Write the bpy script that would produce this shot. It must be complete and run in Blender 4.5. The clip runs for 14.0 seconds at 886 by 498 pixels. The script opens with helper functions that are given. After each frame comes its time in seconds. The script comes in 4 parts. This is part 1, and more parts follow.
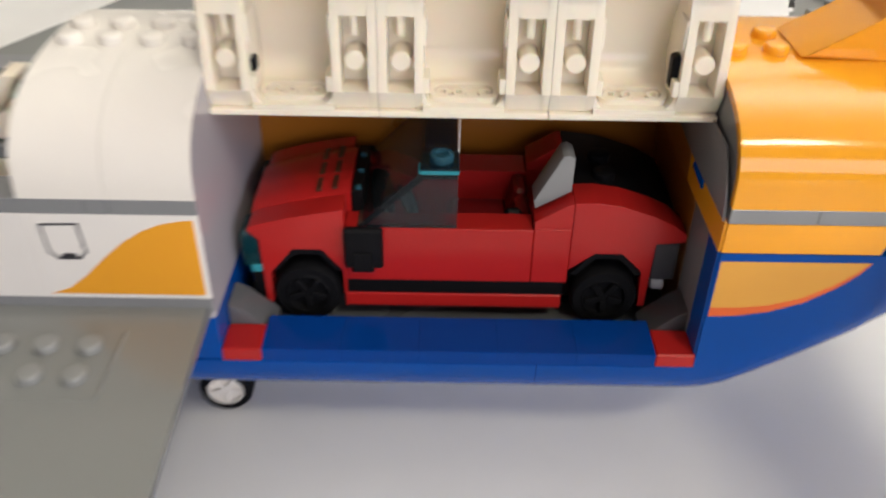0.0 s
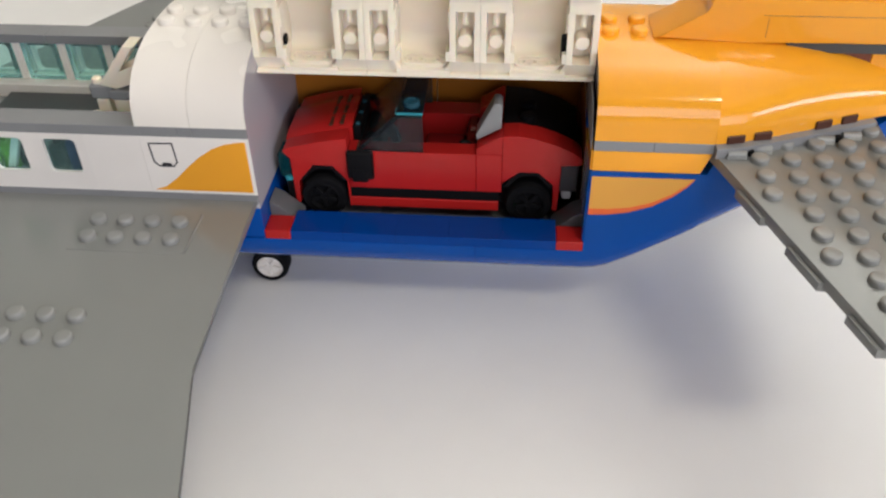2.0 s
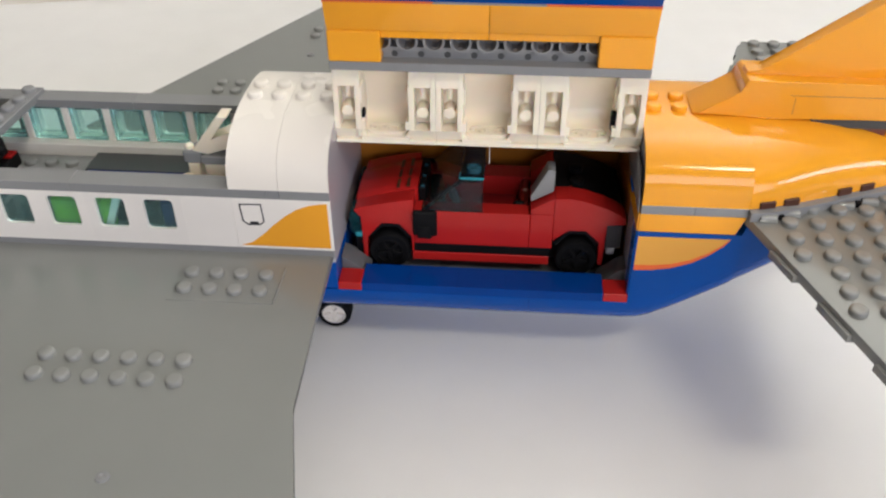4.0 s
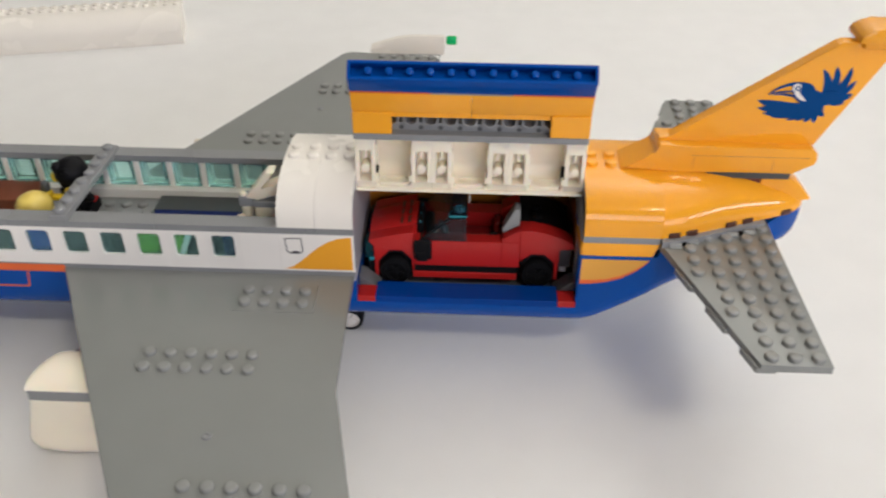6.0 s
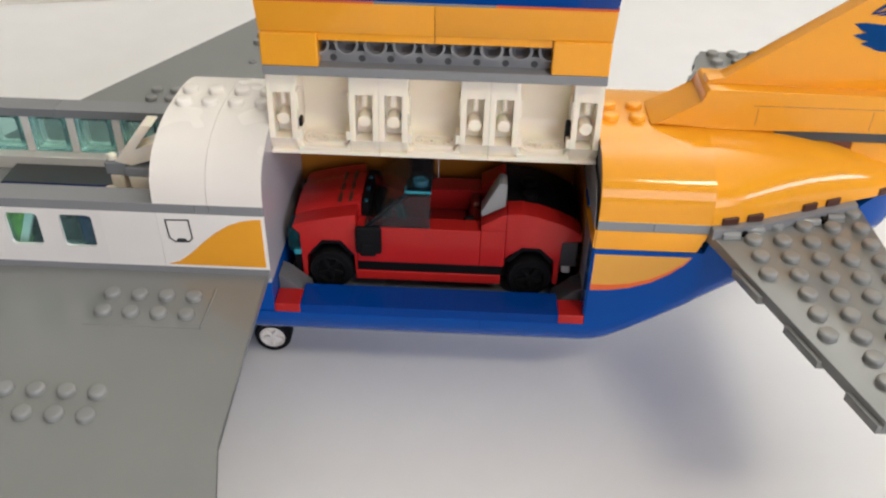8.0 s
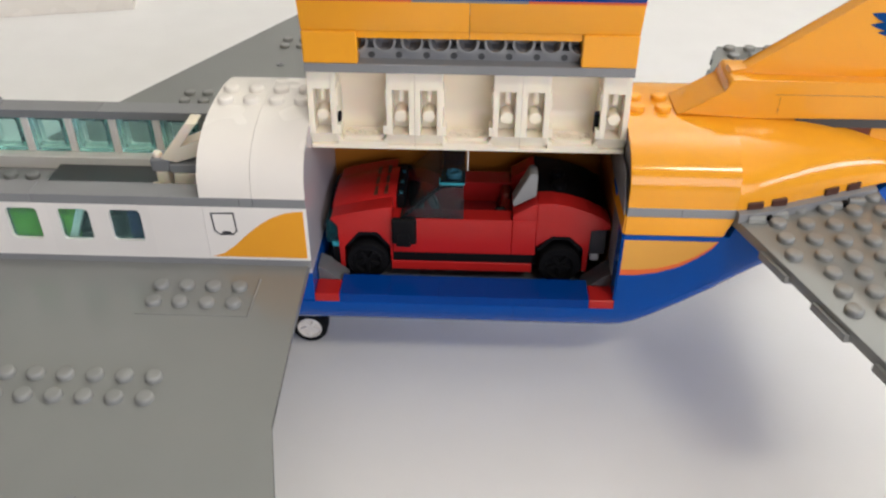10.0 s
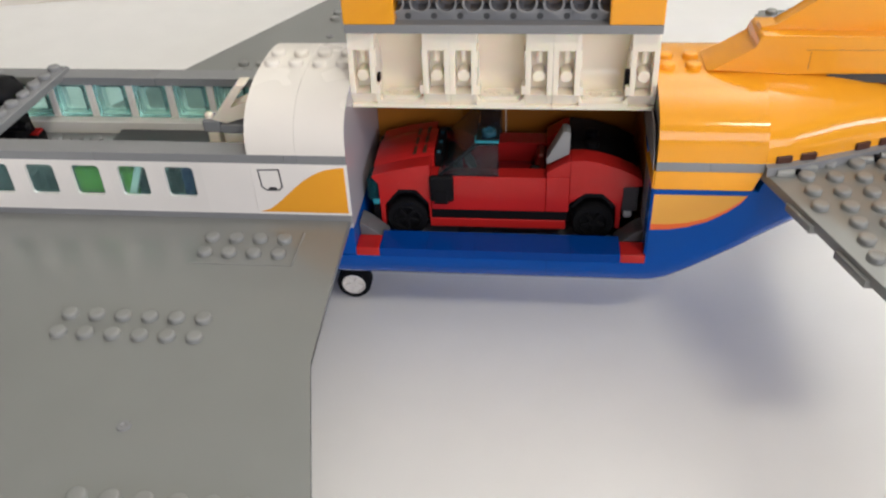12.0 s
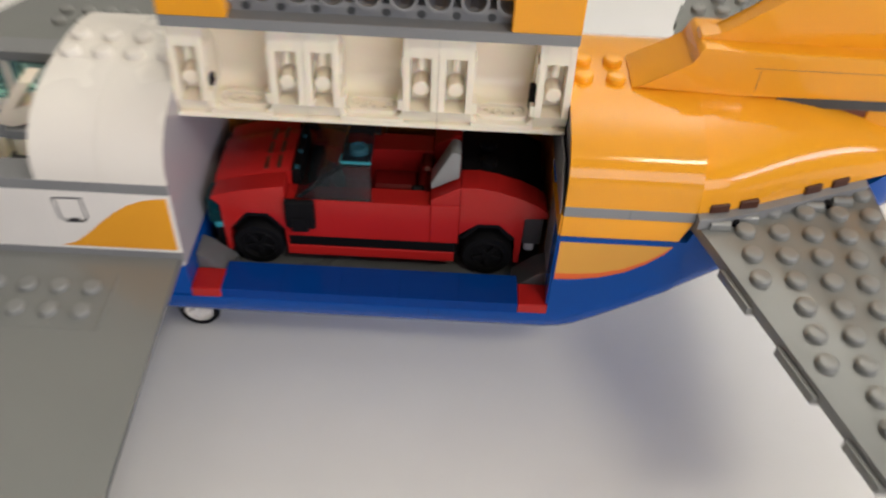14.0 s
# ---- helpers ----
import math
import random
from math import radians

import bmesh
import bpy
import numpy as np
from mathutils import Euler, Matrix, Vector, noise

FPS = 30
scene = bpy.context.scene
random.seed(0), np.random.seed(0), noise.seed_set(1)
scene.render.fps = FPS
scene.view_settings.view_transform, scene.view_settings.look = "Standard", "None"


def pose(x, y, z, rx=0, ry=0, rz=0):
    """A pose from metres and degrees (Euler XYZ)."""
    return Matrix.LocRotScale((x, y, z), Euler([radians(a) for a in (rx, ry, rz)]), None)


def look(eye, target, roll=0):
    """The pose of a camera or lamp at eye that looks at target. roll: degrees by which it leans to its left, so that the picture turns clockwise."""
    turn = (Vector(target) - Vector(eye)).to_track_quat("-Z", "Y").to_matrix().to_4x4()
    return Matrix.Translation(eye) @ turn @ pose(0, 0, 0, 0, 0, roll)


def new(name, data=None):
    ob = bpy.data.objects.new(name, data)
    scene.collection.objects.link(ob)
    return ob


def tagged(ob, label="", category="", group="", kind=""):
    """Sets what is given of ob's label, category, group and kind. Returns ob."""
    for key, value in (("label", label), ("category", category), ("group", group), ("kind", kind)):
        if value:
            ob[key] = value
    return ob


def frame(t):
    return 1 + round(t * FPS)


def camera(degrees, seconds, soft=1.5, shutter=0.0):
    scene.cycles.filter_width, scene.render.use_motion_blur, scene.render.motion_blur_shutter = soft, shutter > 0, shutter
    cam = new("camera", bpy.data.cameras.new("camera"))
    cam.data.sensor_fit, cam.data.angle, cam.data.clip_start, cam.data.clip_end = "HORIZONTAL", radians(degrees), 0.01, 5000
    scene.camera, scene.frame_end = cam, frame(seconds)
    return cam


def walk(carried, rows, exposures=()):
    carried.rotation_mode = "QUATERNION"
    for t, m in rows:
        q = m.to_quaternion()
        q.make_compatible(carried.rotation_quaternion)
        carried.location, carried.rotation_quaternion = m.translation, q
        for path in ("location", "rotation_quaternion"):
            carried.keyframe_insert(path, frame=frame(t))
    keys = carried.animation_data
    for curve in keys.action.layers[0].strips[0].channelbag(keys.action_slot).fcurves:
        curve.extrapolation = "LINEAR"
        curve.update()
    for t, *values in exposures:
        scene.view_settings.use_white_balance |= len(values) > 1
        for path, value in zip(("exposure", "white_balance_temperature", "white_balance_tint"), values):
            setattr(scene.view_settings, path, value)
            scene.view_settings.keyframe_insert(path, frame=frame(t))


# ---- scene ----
cam = camera(54.21, 14.0, soft=2.2, shutter=0.7)
PATH = [
    (0, (0.04445, -0.13053, 0.15666), (0.04484, 0.68422, -0.42315), 0.91),
    (0.2, (0.04795, -0.14594, 0.17169), (0.01248, 0.65830, -0.42157), -0.05),
    (0.5, (0.05071, -0.16526, 0.19717), (-0.01553, 0.63021, -0.40519), -0.27),
    (1, (0.05150, -0.18157, 0.20174), (-0.03650, 0.60569, -0.40858), -1.10),
    (1.5, (0.06269, -0.19136, 0.20511), (-0.01709, 0.59364, -0.40923), -0.91),
    (2, (0.07367, -0.20240, 0.19788), (-0.00005, 0.57209, -0.43040), -1.06),
    (2.5, (0.05828, -0.21136, 0.21112), (-0.02794, 0.58245, -0.39091), -1.51),
    (3, (0.05572, -0.22499, 0.21571), (-0.02326, 0.57267, -0.38220), -0.46),
    (3.2, (0.05476, -0.22956, 0.22014), (-0.02815, 0.57149, -0.37269), -0.84),
    (5.3, (0.05480, -0.20853, 0.21599), (0.01464, 0.58334, -0.39338), 1.21),
    (5.5, (0.05046, -0.24267, 0.23645), (0.01255, 0.53761, -0.38783), 1.50),
    (5.8, (0.04995, -0.28795, 0.27953), (0.03496, 0.51923, -0.31058), 0.69),
    (6, (0.04968, -0.29470, 0.27953), (0.01690, 0.51320, -0.30889), 0.36),
    (6.2, (0.05089, -0.29318, 0.27318), (0.00609, 0.51289, -0.31695), -0.23),
    (6.4, (0.05384, -0.27980, 0.25790), (0.00679, 0.52529, -0.33339), -0.18),
    (6.5, (0.05628, -0.26435, 0.24030), (0.01282, 0.53068, -0.36472), 0.38),
    (7, (0.07355, -0.21100, 0.21748), (0.02795, 0.59918, -0.36692), -0.45),
    (7.2, (0.06434, -0.21495, 0.21385), (0.04560, 0.60143, -0.36336), 1.21),
    (7.5, (0.06060, -0.21040, 0.21378), (0.04284, 0.59586, -0.37753), 2.15),
    (7.7, (0.05810, -0.20556, 0.20939), (0.03491, 0.60616, -0.37420), 1.69),
    (9.8, (0.05853, -0.22128, 0.20821), (0.04108, 0.59624, -0.36742), 0.05),
    (10, (0.04971, -0.21809, 0.20996), (0.01831, 0.59997, -0.36432), 0.19),
    (10.5, (0.05004, -0.21391, 0.20548), (0.02033, 0.59969, -0.37518), 0.25),
    (11, (0.05590, -0.21923, 0.20282), (0.00525, 0.59465, -0.37600), -1.14),
    (11.5, (0.06024, -0.21569, 0.20089), (-0.00627, 0.59132, -0.38588), -1.84),
    (12, (0.05954, -0.23260, 0.20769), (-0.04400, 0.57195, -0.37710), -2.64),
    (12.5, (0.06303, -0.23618, 0.21560), (-0.01624, 0.58073, -0.35569), -1.53),
    (13, (0.05998, -0.24196, 0.21840), (0.01143, 0.57481, -0.35651), 1.80),
    (13.5, (0.07700, -0.22160, 0.21058), (0.02543, 0.57758, -0.38829), 0.36),
    (13.8, (0.06588, -0.18889, 0.20587), (0.05721, 0.59267, -0.41791), 3.10),
    (14, (0.06719, -0.15878, 0.20879), (0.06721, 0.56471, -0.48155), 2.95),
]
EXPOSURE = [
    (0.0, -0.20, 6700, 10),
    (0.5, -0.38, 6500, 10),
    (1.0, -0.36, 6500, 10),
    (2.0, -0.31, 6500, 10),
    (5.5, -0.28, 6500, 10),
    (6.0, -0.43, 6500, 10),
    (6.5, -0.29, 6500, 10),
    (7.0, -0.34, 6500, 10),
    (13.5, -0.29, 6500, 10),
    (14.0, -0.48, 6750, 10),
]
walk(cam, [(t, look(eye, target, roll)) for t, eye, target, roll in PATH], EXPOSURE)

# ---- world and light ----
world = bpy.data.worlds.new("world")
scene.world = world
world.use_nodes = True
wn = world.node_tree
sky = wn.nodes.new("ShaderNodeTexSky")
sky.sky_type = "NISHITA"
sky.sun_disc = False
sky.sun_elevation, sky.sun_rotation = radians(40), radians(200)
wn.links.new(sky.outputs[0], wn.nodes["Background"].inputs[0])
wn.nodes["Background"].inputs[1].default_value = 0.10


def area_lamp(name, m, sx, sy, watts, colour):
    d = bpy.data.lights.new(name, "AREA")
    d.shape, d.size, d.size_y, d.energy, d.color = "RECTANGLE", sx, sy, watts, colour
    o = new(name, d)
    o.matrix_world = m
    return o


LAMP = (0.92, -1.36, 2.19)      # ceiling light beside the table
area_lamp("strip_light", look(LAMP, (LAMP[0] - 0.2, LAMP[1] + 0.4, 0)), 0.60, 0.40, 31, (1.0, 0.945, 0.75))
# bluish front fill, added as an unseen window
area_lamp("front_fill_light", look((1.2, -2.10, 0.78), (1.2, 0.0, 0.75)), 2.2, 0.95, 31, (0.88, 0.87, 1.0))
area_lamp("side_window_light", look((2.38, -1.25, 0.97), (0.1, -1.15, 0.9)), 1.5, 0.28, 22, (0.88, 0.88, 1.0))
UP = (0.95, 1.35, 1.16)        # bowl of an unseen standing lamp, added behind the table to fill off the ceiling
area_lamp("ceiling_bounce_fill", look((UP[0], UP[1], UP[2] + 0.02), (UP[0], UP[1] + 0.001, 4)), 0.24, 0.24, 77, (0.975, 0.975, 0.93))

# ---- materials ----
def plastic(name, rgb, rough=0.2, grime=0.05, bump=0.006, spec=0.5):
    m = bpy.data.materials.new(name)
    m.use_nodes = True
    nt = m.node_tree
    b = nt.nodes["Principled BSDF"]
    b.inputs["Specular IOR Level"].default_value = spec
    tc = nt.nodes.new("ShaderNodeTexCoord")
    n1 = nt.nodes.new("ShaderNodeTexNoise")
    n1.inputs["Scale"].default_value, n1.inputs["Detail"].default_value = 38, 2
    nt.links.new(tc.outputs["Object"], n1.inputs["Vector"])
    info = nt.nodes.new("ShaderNodeObjectInfo")
    ramp = nt.nodes.new("ShaderNodeMapRange")
    ramp.inputs[1].default_value, ramp.inputs[2].default_value = 0.3, 0.75
    ramp.inputs[3].default_value, ramp.inputs[4].default_value = 1 + grime * 0.4, 1 - grime
    nt.links.new(n1.outputs["Fac"], ramp.inputs[0])
    tone = nt.nodes.new("ShaderNodeMath")
    tone.operation = "MULTIPLY_ADD"
    tone.inputs[1].default_value, tone.inputs[2].default_value = 0.05, 0.975
    nt.links.new(info.outputs["Random"], tone.inputs[0])
    val = nt.nodes.new("ShaderNodeMath")
    val.operation = "MULTIPLY"
    nt.links.new(ramp.outputs[0], val.inputs[0])
    nt.links.new(tone.outputs[0], val.inputs[1])
    hsv = nt.nodes.new("ShaderNodeHueSaturation")
    hsv.inputs["Color"].default_value = (*rgb, 1)
    nt.links.new(val.outputs[0], hsv.inputs["Value"])
    nt.links.new(hsv.outputs[0], b.inputs["Base Color"])
    rr = nt.nodes.new("ShaderNodeMapRange")
    rr.inputs[1].default_value, rr.inputs[2].default_value = 0.3, 0.7
    rr.inputs[3].default_value, rr.inputs[4].default_value = rough * 0.88, rough * 1.12
    nt.links.new(n1.outputs["Fac"], rr.inputs[0])
    nt.links.new(rr.outputs[0], b.inputs["Roughness"])
    if bump:
        bp = nt.nodes.new("ShaderNodeBump")
        bp.inputs["Strength"].default_value, bp.inputs["Distance"].default_value = bump, 0.0004
        nt.links.new(n1.outputs["Fac"], bp.inputs["Height"])
        nt.links.new(bp.outputs[0], b.inputs["Normal"])
    return m


def glass(name, rgb, rough=0.06, alpha=0.35):
    m = plastic(name, rgb, rough, 0.02, 0)
    b = m.node_tree.nodes["Principled BSDF"]
    b.inputs["Transmission Weight"].default_value = 1.0 - alpha
    b.inputs["IOR"].default_value = 1.25
    return m


WHITE = plastic("white_plastic", (0.86, 0.815, 0.74), 0.26, 0.02, 0.002)
# white plastic with the shells' warm bounce light put into its colour
CREAM = plastic("bounce_warmed_white_plastic", (0.94, 0.845, 0.69), 0.22)
soft_body = CREAM.node_tree.nodes["Principled BSDF"].inputs
soft_body["Subsurface Weight"].default_value, soft_body["Subsurface Scale"].default_value = 0.22, 0.0012
soft_body["Subsurface Radius"].default_value = (1.0, 0.55, 0.28)
WHITE_PANEL = plastic("white_panel_plastic", (0.83, 0.795, 0.745), 0.34)
# white end wall greyed, its lavender shade put into the colour
SHADED_WHITE = plastic("shaded_white_plastic", (0.46, 0.44, 0.47), 0.16)
GREY = plastic("light_grey_plastic", (0.245, 0.25, 0.255), 0.24)
WING = plastic("wing_grey_plastic", (0.236, 0.243, 0.233), 0.17, 0.03)
DARK = plastic("dark_grey_plastic", (0.060, 0.064, 0.066), 0.35)
ORANGE = plastic("yellow_orange_plastic", (0.92, 0.392, 0.024), 0.10, spec=0.45)
# yellow-orange plastic with the cargo bay's shade put into its colour
SHADED_ORANGE = plastic("shaded_orange_plastic", (0.34, 0.118, 0.012), 0.3)
ORANGE_DECAL = plastic("orange_sticker", (0.88, 0.385, 0.030), 0.45, 0.04, 0, 0.25)
ORANGE_PALE = plastic("pale_orange_sticker", (0.75, 0.36, 0.05), 0.45, 0.04, 0)
RED_DECAL = plastic("red_orange_sticker", (0.75, 0.12, 0.015), 0.45, 0.04, 0)
# hull blue darkened: shade over the sill put into the tiles' colour
SHADED_BLUE = plastic("shaded_blue_tile", (0.001, 0.044, 0.25), 0.14, spec=0.10)
BLUE = plastic("blue_plastic", (0.001, 0.066, 0.33), 0.16, spec=0.14)
# blue plastic darkened to stand for shadow inside the cabin
SHADE_NAVY = plastic("shade_navy_plastic", (0.003, 0.012, 0.10), 0.35, spec=0.2)
BLUE_DECAL = plastic("blue_print", (0.001, 0.056, 0.21), 0.45, 0.04, 0, 0.08)
RED = plastic("red_plastic", (0.43, 0.016, 0.015), 0.24, spec=0.3)
# car red darkened: the cockpit's shade is in this colour
SHADED_RED = plastic("shaded_red_plastic", (0.20, 0.008, 0.009), 0.3, spec=0.25)
BLACK = plastic("black_plastic", (0.005, 0.005, 0.006), 0.5, spec=0.12)
RUBBER = plastic("black_rubber", (0.005, 0.005, 0.006), 0.7, 0.1, 0.1, 0.12)
YELLOW = plastic("yellow_plastic", (0.80, 0.55, 0.02), 0.3)
BLOND = plastic("pale_yellow_plastic", (0.80, 0.61, 0.14), 0.35)
GREEN = plastic("lime_green_plastic", (0.16, 0.36, 0.02), 0.3)
BROWN = plastic("reddish_brown_plastic", (0.20, 0.05, 0.02), 0.35)
UMBER = plastic("notch_shade_brown", (0.075, 0.022, 0.010), 0.5)
SILVER = plastic("silver_plastic", (0.45, 0.45, 0.46), 0.3)
# printed outline, and the car's tail blocks with shade in their colour
INK = plastic("ink_and_shaded_grey", (0.03, 0.03, 0.035), 0.5, 0.02, 0)
TEAL = glass("teal_glass", (0.46, 0.74, 0.71), 0.05, 0.06)
# lighter than the wing: stud highlights are put into this tone
STUD_TONE = plastic("highlight_grey_stud", (0.262, 0.268, 0.258), 0.2, 0.05)
TEAL_DARK = glass("teal_lamp_glass", (0.006, 0.08, 0.10))
SMOKE = glass("smoked_glass", (0.36, 0.43, 0.50), 0.03, 0.03)
CYAN = glass("clear_blue_glass", (0.10, 0.22, 0.30), 0.03, 0.06)
# brighter copy of the clear blue glass, for its lit studs
BEAD = glass("pale_blue_glass", (0.10, 0.34, 0.46), 0.02, 0.25)
# edge glow of the clear parts, put into a brighter colour
RIM = glass("teal_edge_glow", (0.05, 0.42, 0.50), 0.08, 0.6)
# light grey darkened to stand for shade low in the cargo bay
SHADED_GREY = plastic("shaded_grey_plastic", (0.115, 0.118, 0.122), 0.3)
GREEN_LAMP = glass("green_lamp_glass", (0.01, 0.50, 0.16), 0.15, 0.95)
TABLE = plastic("matte_white_board", (0.795, 0.785, 0.77), 0.55, 0.02, 0.004, 0.3)
PLASTER = plastic("white_plaster", (0.82, 0.81, 0.79), 0.8, 0.05, 0.05, 0.2)
# dark tone for unseen walls, chosen to cut bounced light
BOUNCE_CUT_WALL = plastic("bounce_cutting_brown", (0.27, 0.24, 0.22), 0.8, 0.1, 0.05, 0.2)
FLOORING = plastic("brown_floor", (0.22, 0.15, 0.10), 0.5, 0.15)
LAMP_MAT = bpy.data.materials.new("lamp_diffuser")
LAMP_MAT.use_nodes = True
LAMP_MAT.node_tree.nodes["Principled BSDF"].inputs["Emission Color"].default_value = (1, 0.93, 0.82, 1)
LAMP_MAT.node_tree.nodes["Principled BSDF"].inputs["Emission Strength"].default_value = 1.0

# ---- mesh helpers: all sizes below are millimetres ----
MM = 0.001
BASE = {}


def thing(name, base, label, category, group="", kind=""):
    ob = new(name)
    ob.location = Vector(base) * MM
    ob.empty_display_size = 0.01
    BASE[ob] = Vector(base)
    return tagged(ob, label, category, group, kind)


def as_mesh(name, bm, mat, base=(0, 0, 0), angle=35):
    bmesh.ops.recalc_face_normals(bm, faces=bm.faces[:])
    me = bpy.data.meshes.new(name)
    bm.to_mesh(me)
    bm.free()
    for m in mat if isinstance(mat, (list, tuple)) else [mat]:
        me.materials.append(m)
    me.transform(Matrix.Scale(MM, 4) @ Matrix.Translation(-Vector(base)))
    me.shade_smooth()
    me.set_sharp_from_angle(angle=radians(angle))
    return me


def part(name, bm, mat, parent, label="", angle=35):
    base = BASE[parent]
    ob = new(name, as_mesh(name, bm, mat, base, angle))
    ob.parent = parent
    BASE[ob] = base
    return tagged(ob, label)


def solo(name, bm, mat, label, category, kind="", base=(0, 0, 0), angle=35):
    ob = new(name, as_mesh(name, bm, mat, base, angle))
    ob.location = Vector(base) * MM
    BASE[ob] = Vector(base)
    return tagged(ob, label, category, kind=kind)


def piece(name, me, parent, at, m=None):
    """An object on a shared mesh, at a place in millimetres."""
    ob = new(name, me)
    ob.parent = parent
    mat = Matrix.Translation((Vector(at) - BASE[parent]) * MM)
    ob.matrix_local = mat @ m if m else mat
    return ob


def box(bm, x0, x1, y0, y1, z0, z1, c=0.25, m=None):
    """A box with chamfered edges."""
    lo, hi = (x0, y0, z0), (x1, y1, z1)
    c = min(c, *(0.45 * (b - a) for a, b in zip(lo, hi)))
    vs = {}
    for i in (0, 1):
        for j in (0, 1):
            for k in (0, 1):
                corner = [(lo, hi)[s][a] for a, s in enumerate((i, j, k))]
                for a in range(3):
                    p = [corner[b] + (c if (i, j, k)[b] == 0 else -c) * (b != a) for b in range(3)]
                    v = Vector(p)
                    vs[i, j, k, a] = bm.verts.new(m @ v if m else v)
    for a in range(3):
        b, d = [q for q in range(3) if q != a]
        for s in (0, 1):
            ring = []
            for e, f in ((0, 0), (1, 0), (1, 1), (0, 1)):
                key = [0, 0, 0]
                key[a], key[b], key[d] = s, e, f
                ring.append(vs[(*key, a)])
            bm.faces.new(ring)
        for e in (0, 1):
            for f in (0, 1):
                k0, k1 = [0, 0, 0], [0, 0, 0]
                k0[a], k1[a] = 0, 1
                k0[b] = k1[b] = e
                k0[d] = k1[d] = f
                bm.faces.new((vs[(*k0, b)], vs[(*k1, b)], vs[(*k1, d)], vs[(*k0, d)]))
    for i in (0, 1):
        for j in (0, 1):
            for k in (0, 1):
                bm.faces.new([vs[i, j, k, a] for a in range(3)])
    return bm


def prism(bm, pts, axis, a0, a1, bevel=0.0, seg=2):
    """A polygon pushed along an axis. pts hold the two other coordinates, in order."""
    def put(p, a):
        q = list(p)
        q.insert(axis, a)
        return bm.verts.new(q)
    lo, hi = [put(p, a0) for p in pts], [put(p, a1) for p in pts]
    n = len(pts)
    fs = [bm.faces.new(lo), bm.faces.new(hi)]
    for i in range(n):
        fs.append(bm.faces.new((lo[i], lo[(i + 1) % n], hi[(i + 1) % n], hi[i])))
    if bevel:
        edges = list({e for f in fs for e in f.edges})
        bmesh.ops.bevel(bm, geom=edges, offset=bevel, segments=seg, affect="EDGES", profile=0.6)
    return bm


def lathe(bm, profile, at, axis, seg=24, caps=True):
    """Radius and height pairs turned about an axis through at."""
    rings = []
    for r, h in profile:
        ring = []
        for i in range(seg):
            a = 2 * math.pi * i / seg
            p = [r * math.cos(a), r * math.sin(a)]
            p.insert(axis, h)
            ring.append(bm.verts.new(Vector(p) + Vector(at)))
        rings.append(ring)
    for r0, r1 in zip(rings, rings[1:]):
        for i in range(seg):
            bm.faces.new((r0[i], r0[(i + 1) % seg], r1[(i + 1) % seg], r1[i]))
    if caps and profile[0][0] > 0.01:
        bm.faces.new(rings[0])
    if caps and profile[-1][0] > 0.01:
        bm.faces.new(rings[-1])
    return bm


def loft(bm, rings, ring_closed=False, caps=True):
    vs = [[bm.verts.new(p) for p in r] for r in rings]
    n = len(vs[0])
    for r0, r1 in zip(vs, vs[1:]):
        for i in range(n if ring_closed else n - 1):
            bm.faces.new((r0[i], r0[(i + 1) % n], r1[(i + 1) % n], r1[i]))
    if caps:
        bm.faces.new(vs[0])
        bm.faces.new(vs[-1])
    return bm


def B():
    return bmesh.new()


def stud_mesh(name, mat, r=2.45, h=1.7):
    return as_mesh(name, lathe(B(), [(r, -0.2), (r, h - 0.75), (r - 0.12, h - 0.38), (r - 0.38, h - 0.1), (r - 0.75, h), (0.001, h)], (0, 0, 0), 2, 20), mat, angle=50)


STUD_GREY, STUD_WING = stud_mesh("stud_grey", GREY), stud_mesh("stud_wing", STUD_TONE)
STUD_WHITE, STUD_ORANGE = stud_mesh("stud_white", WHITE), stud_mesh("stud_orange", ORANGE)


def studs(parent, me, xs, ys, z):
    for x in xs:
        for y in ys:
            piece("stud", me, parent, (x, y, z))


def arange(a, b, s):
    return [a + s * i for i in range(int(round((b - a) / s)) + 1)]


# levels of the fuselage
ZR, ZG, ZW, ZP = 73.4, 70.2, 51.0, 47.8       # roof foot, top of window wall, its foot, hull top
ZS, ZT = 35.0, 38.2                           # cargo sill: foot and top of its tiles
ZF = 31.8                                     # cargo floor, one plate below the sill
TOP = 18.4                                    # rise of the roof

# ---- the room ----
bm = B()
box(bm, -1100, 1100, -900, 1000, -28, 0, 2)
solo("table_top", bm, TABLE, "matte white table top under the toy airplane", "table", "structure")
bm = B()
box(bm, -2400, 2400, -2200, 2400, -790, -750, 1)
solo("floor", bm, FLOORING, "plain brown room floor", "floor", "structure")
bm = B()
box(bm, -2400, 2400, -2200, 2400, 2250, 2290, 1)
solo("ceiling", bm, PLASTER, "plain pale ceiling", "ceiling", "structure")
# unseen walls; the pale north one reflects light onto the glossy tops
for nm, b in (("wall_north", (-2400, 2400, 2400, 2460)), ("wall_west", (-2460, -2400, -2200, 2460))):
    bm = B()
    box(bm, *b, -790, 2290, 1)
    solo(nm, bm, PLASTER if nm == "wall_north" else BOUNCE_CUT_WALL, "plain unseen room wall", "wall", "structure")
bm = B()
for b in ((-2200, -2160, -790, 2290), (-340, 2460, -790, 2290), (-2160, -340, -790, 700), (-2160, -340, 1240, 2290)):
    box(bm, 2400, 2460, b[0], b[1], b[2], b[3], 1)
solo("wall_east", bm, BOUNCE_CUT_WALL, "unseen room wall, dark to cut bounce, with a low wide window opening", "wall", "structure")
win = thing("window_2", (2430, -1100, 800), "low wide unseen white window frame added round the front fill light", "window", kind="structure")
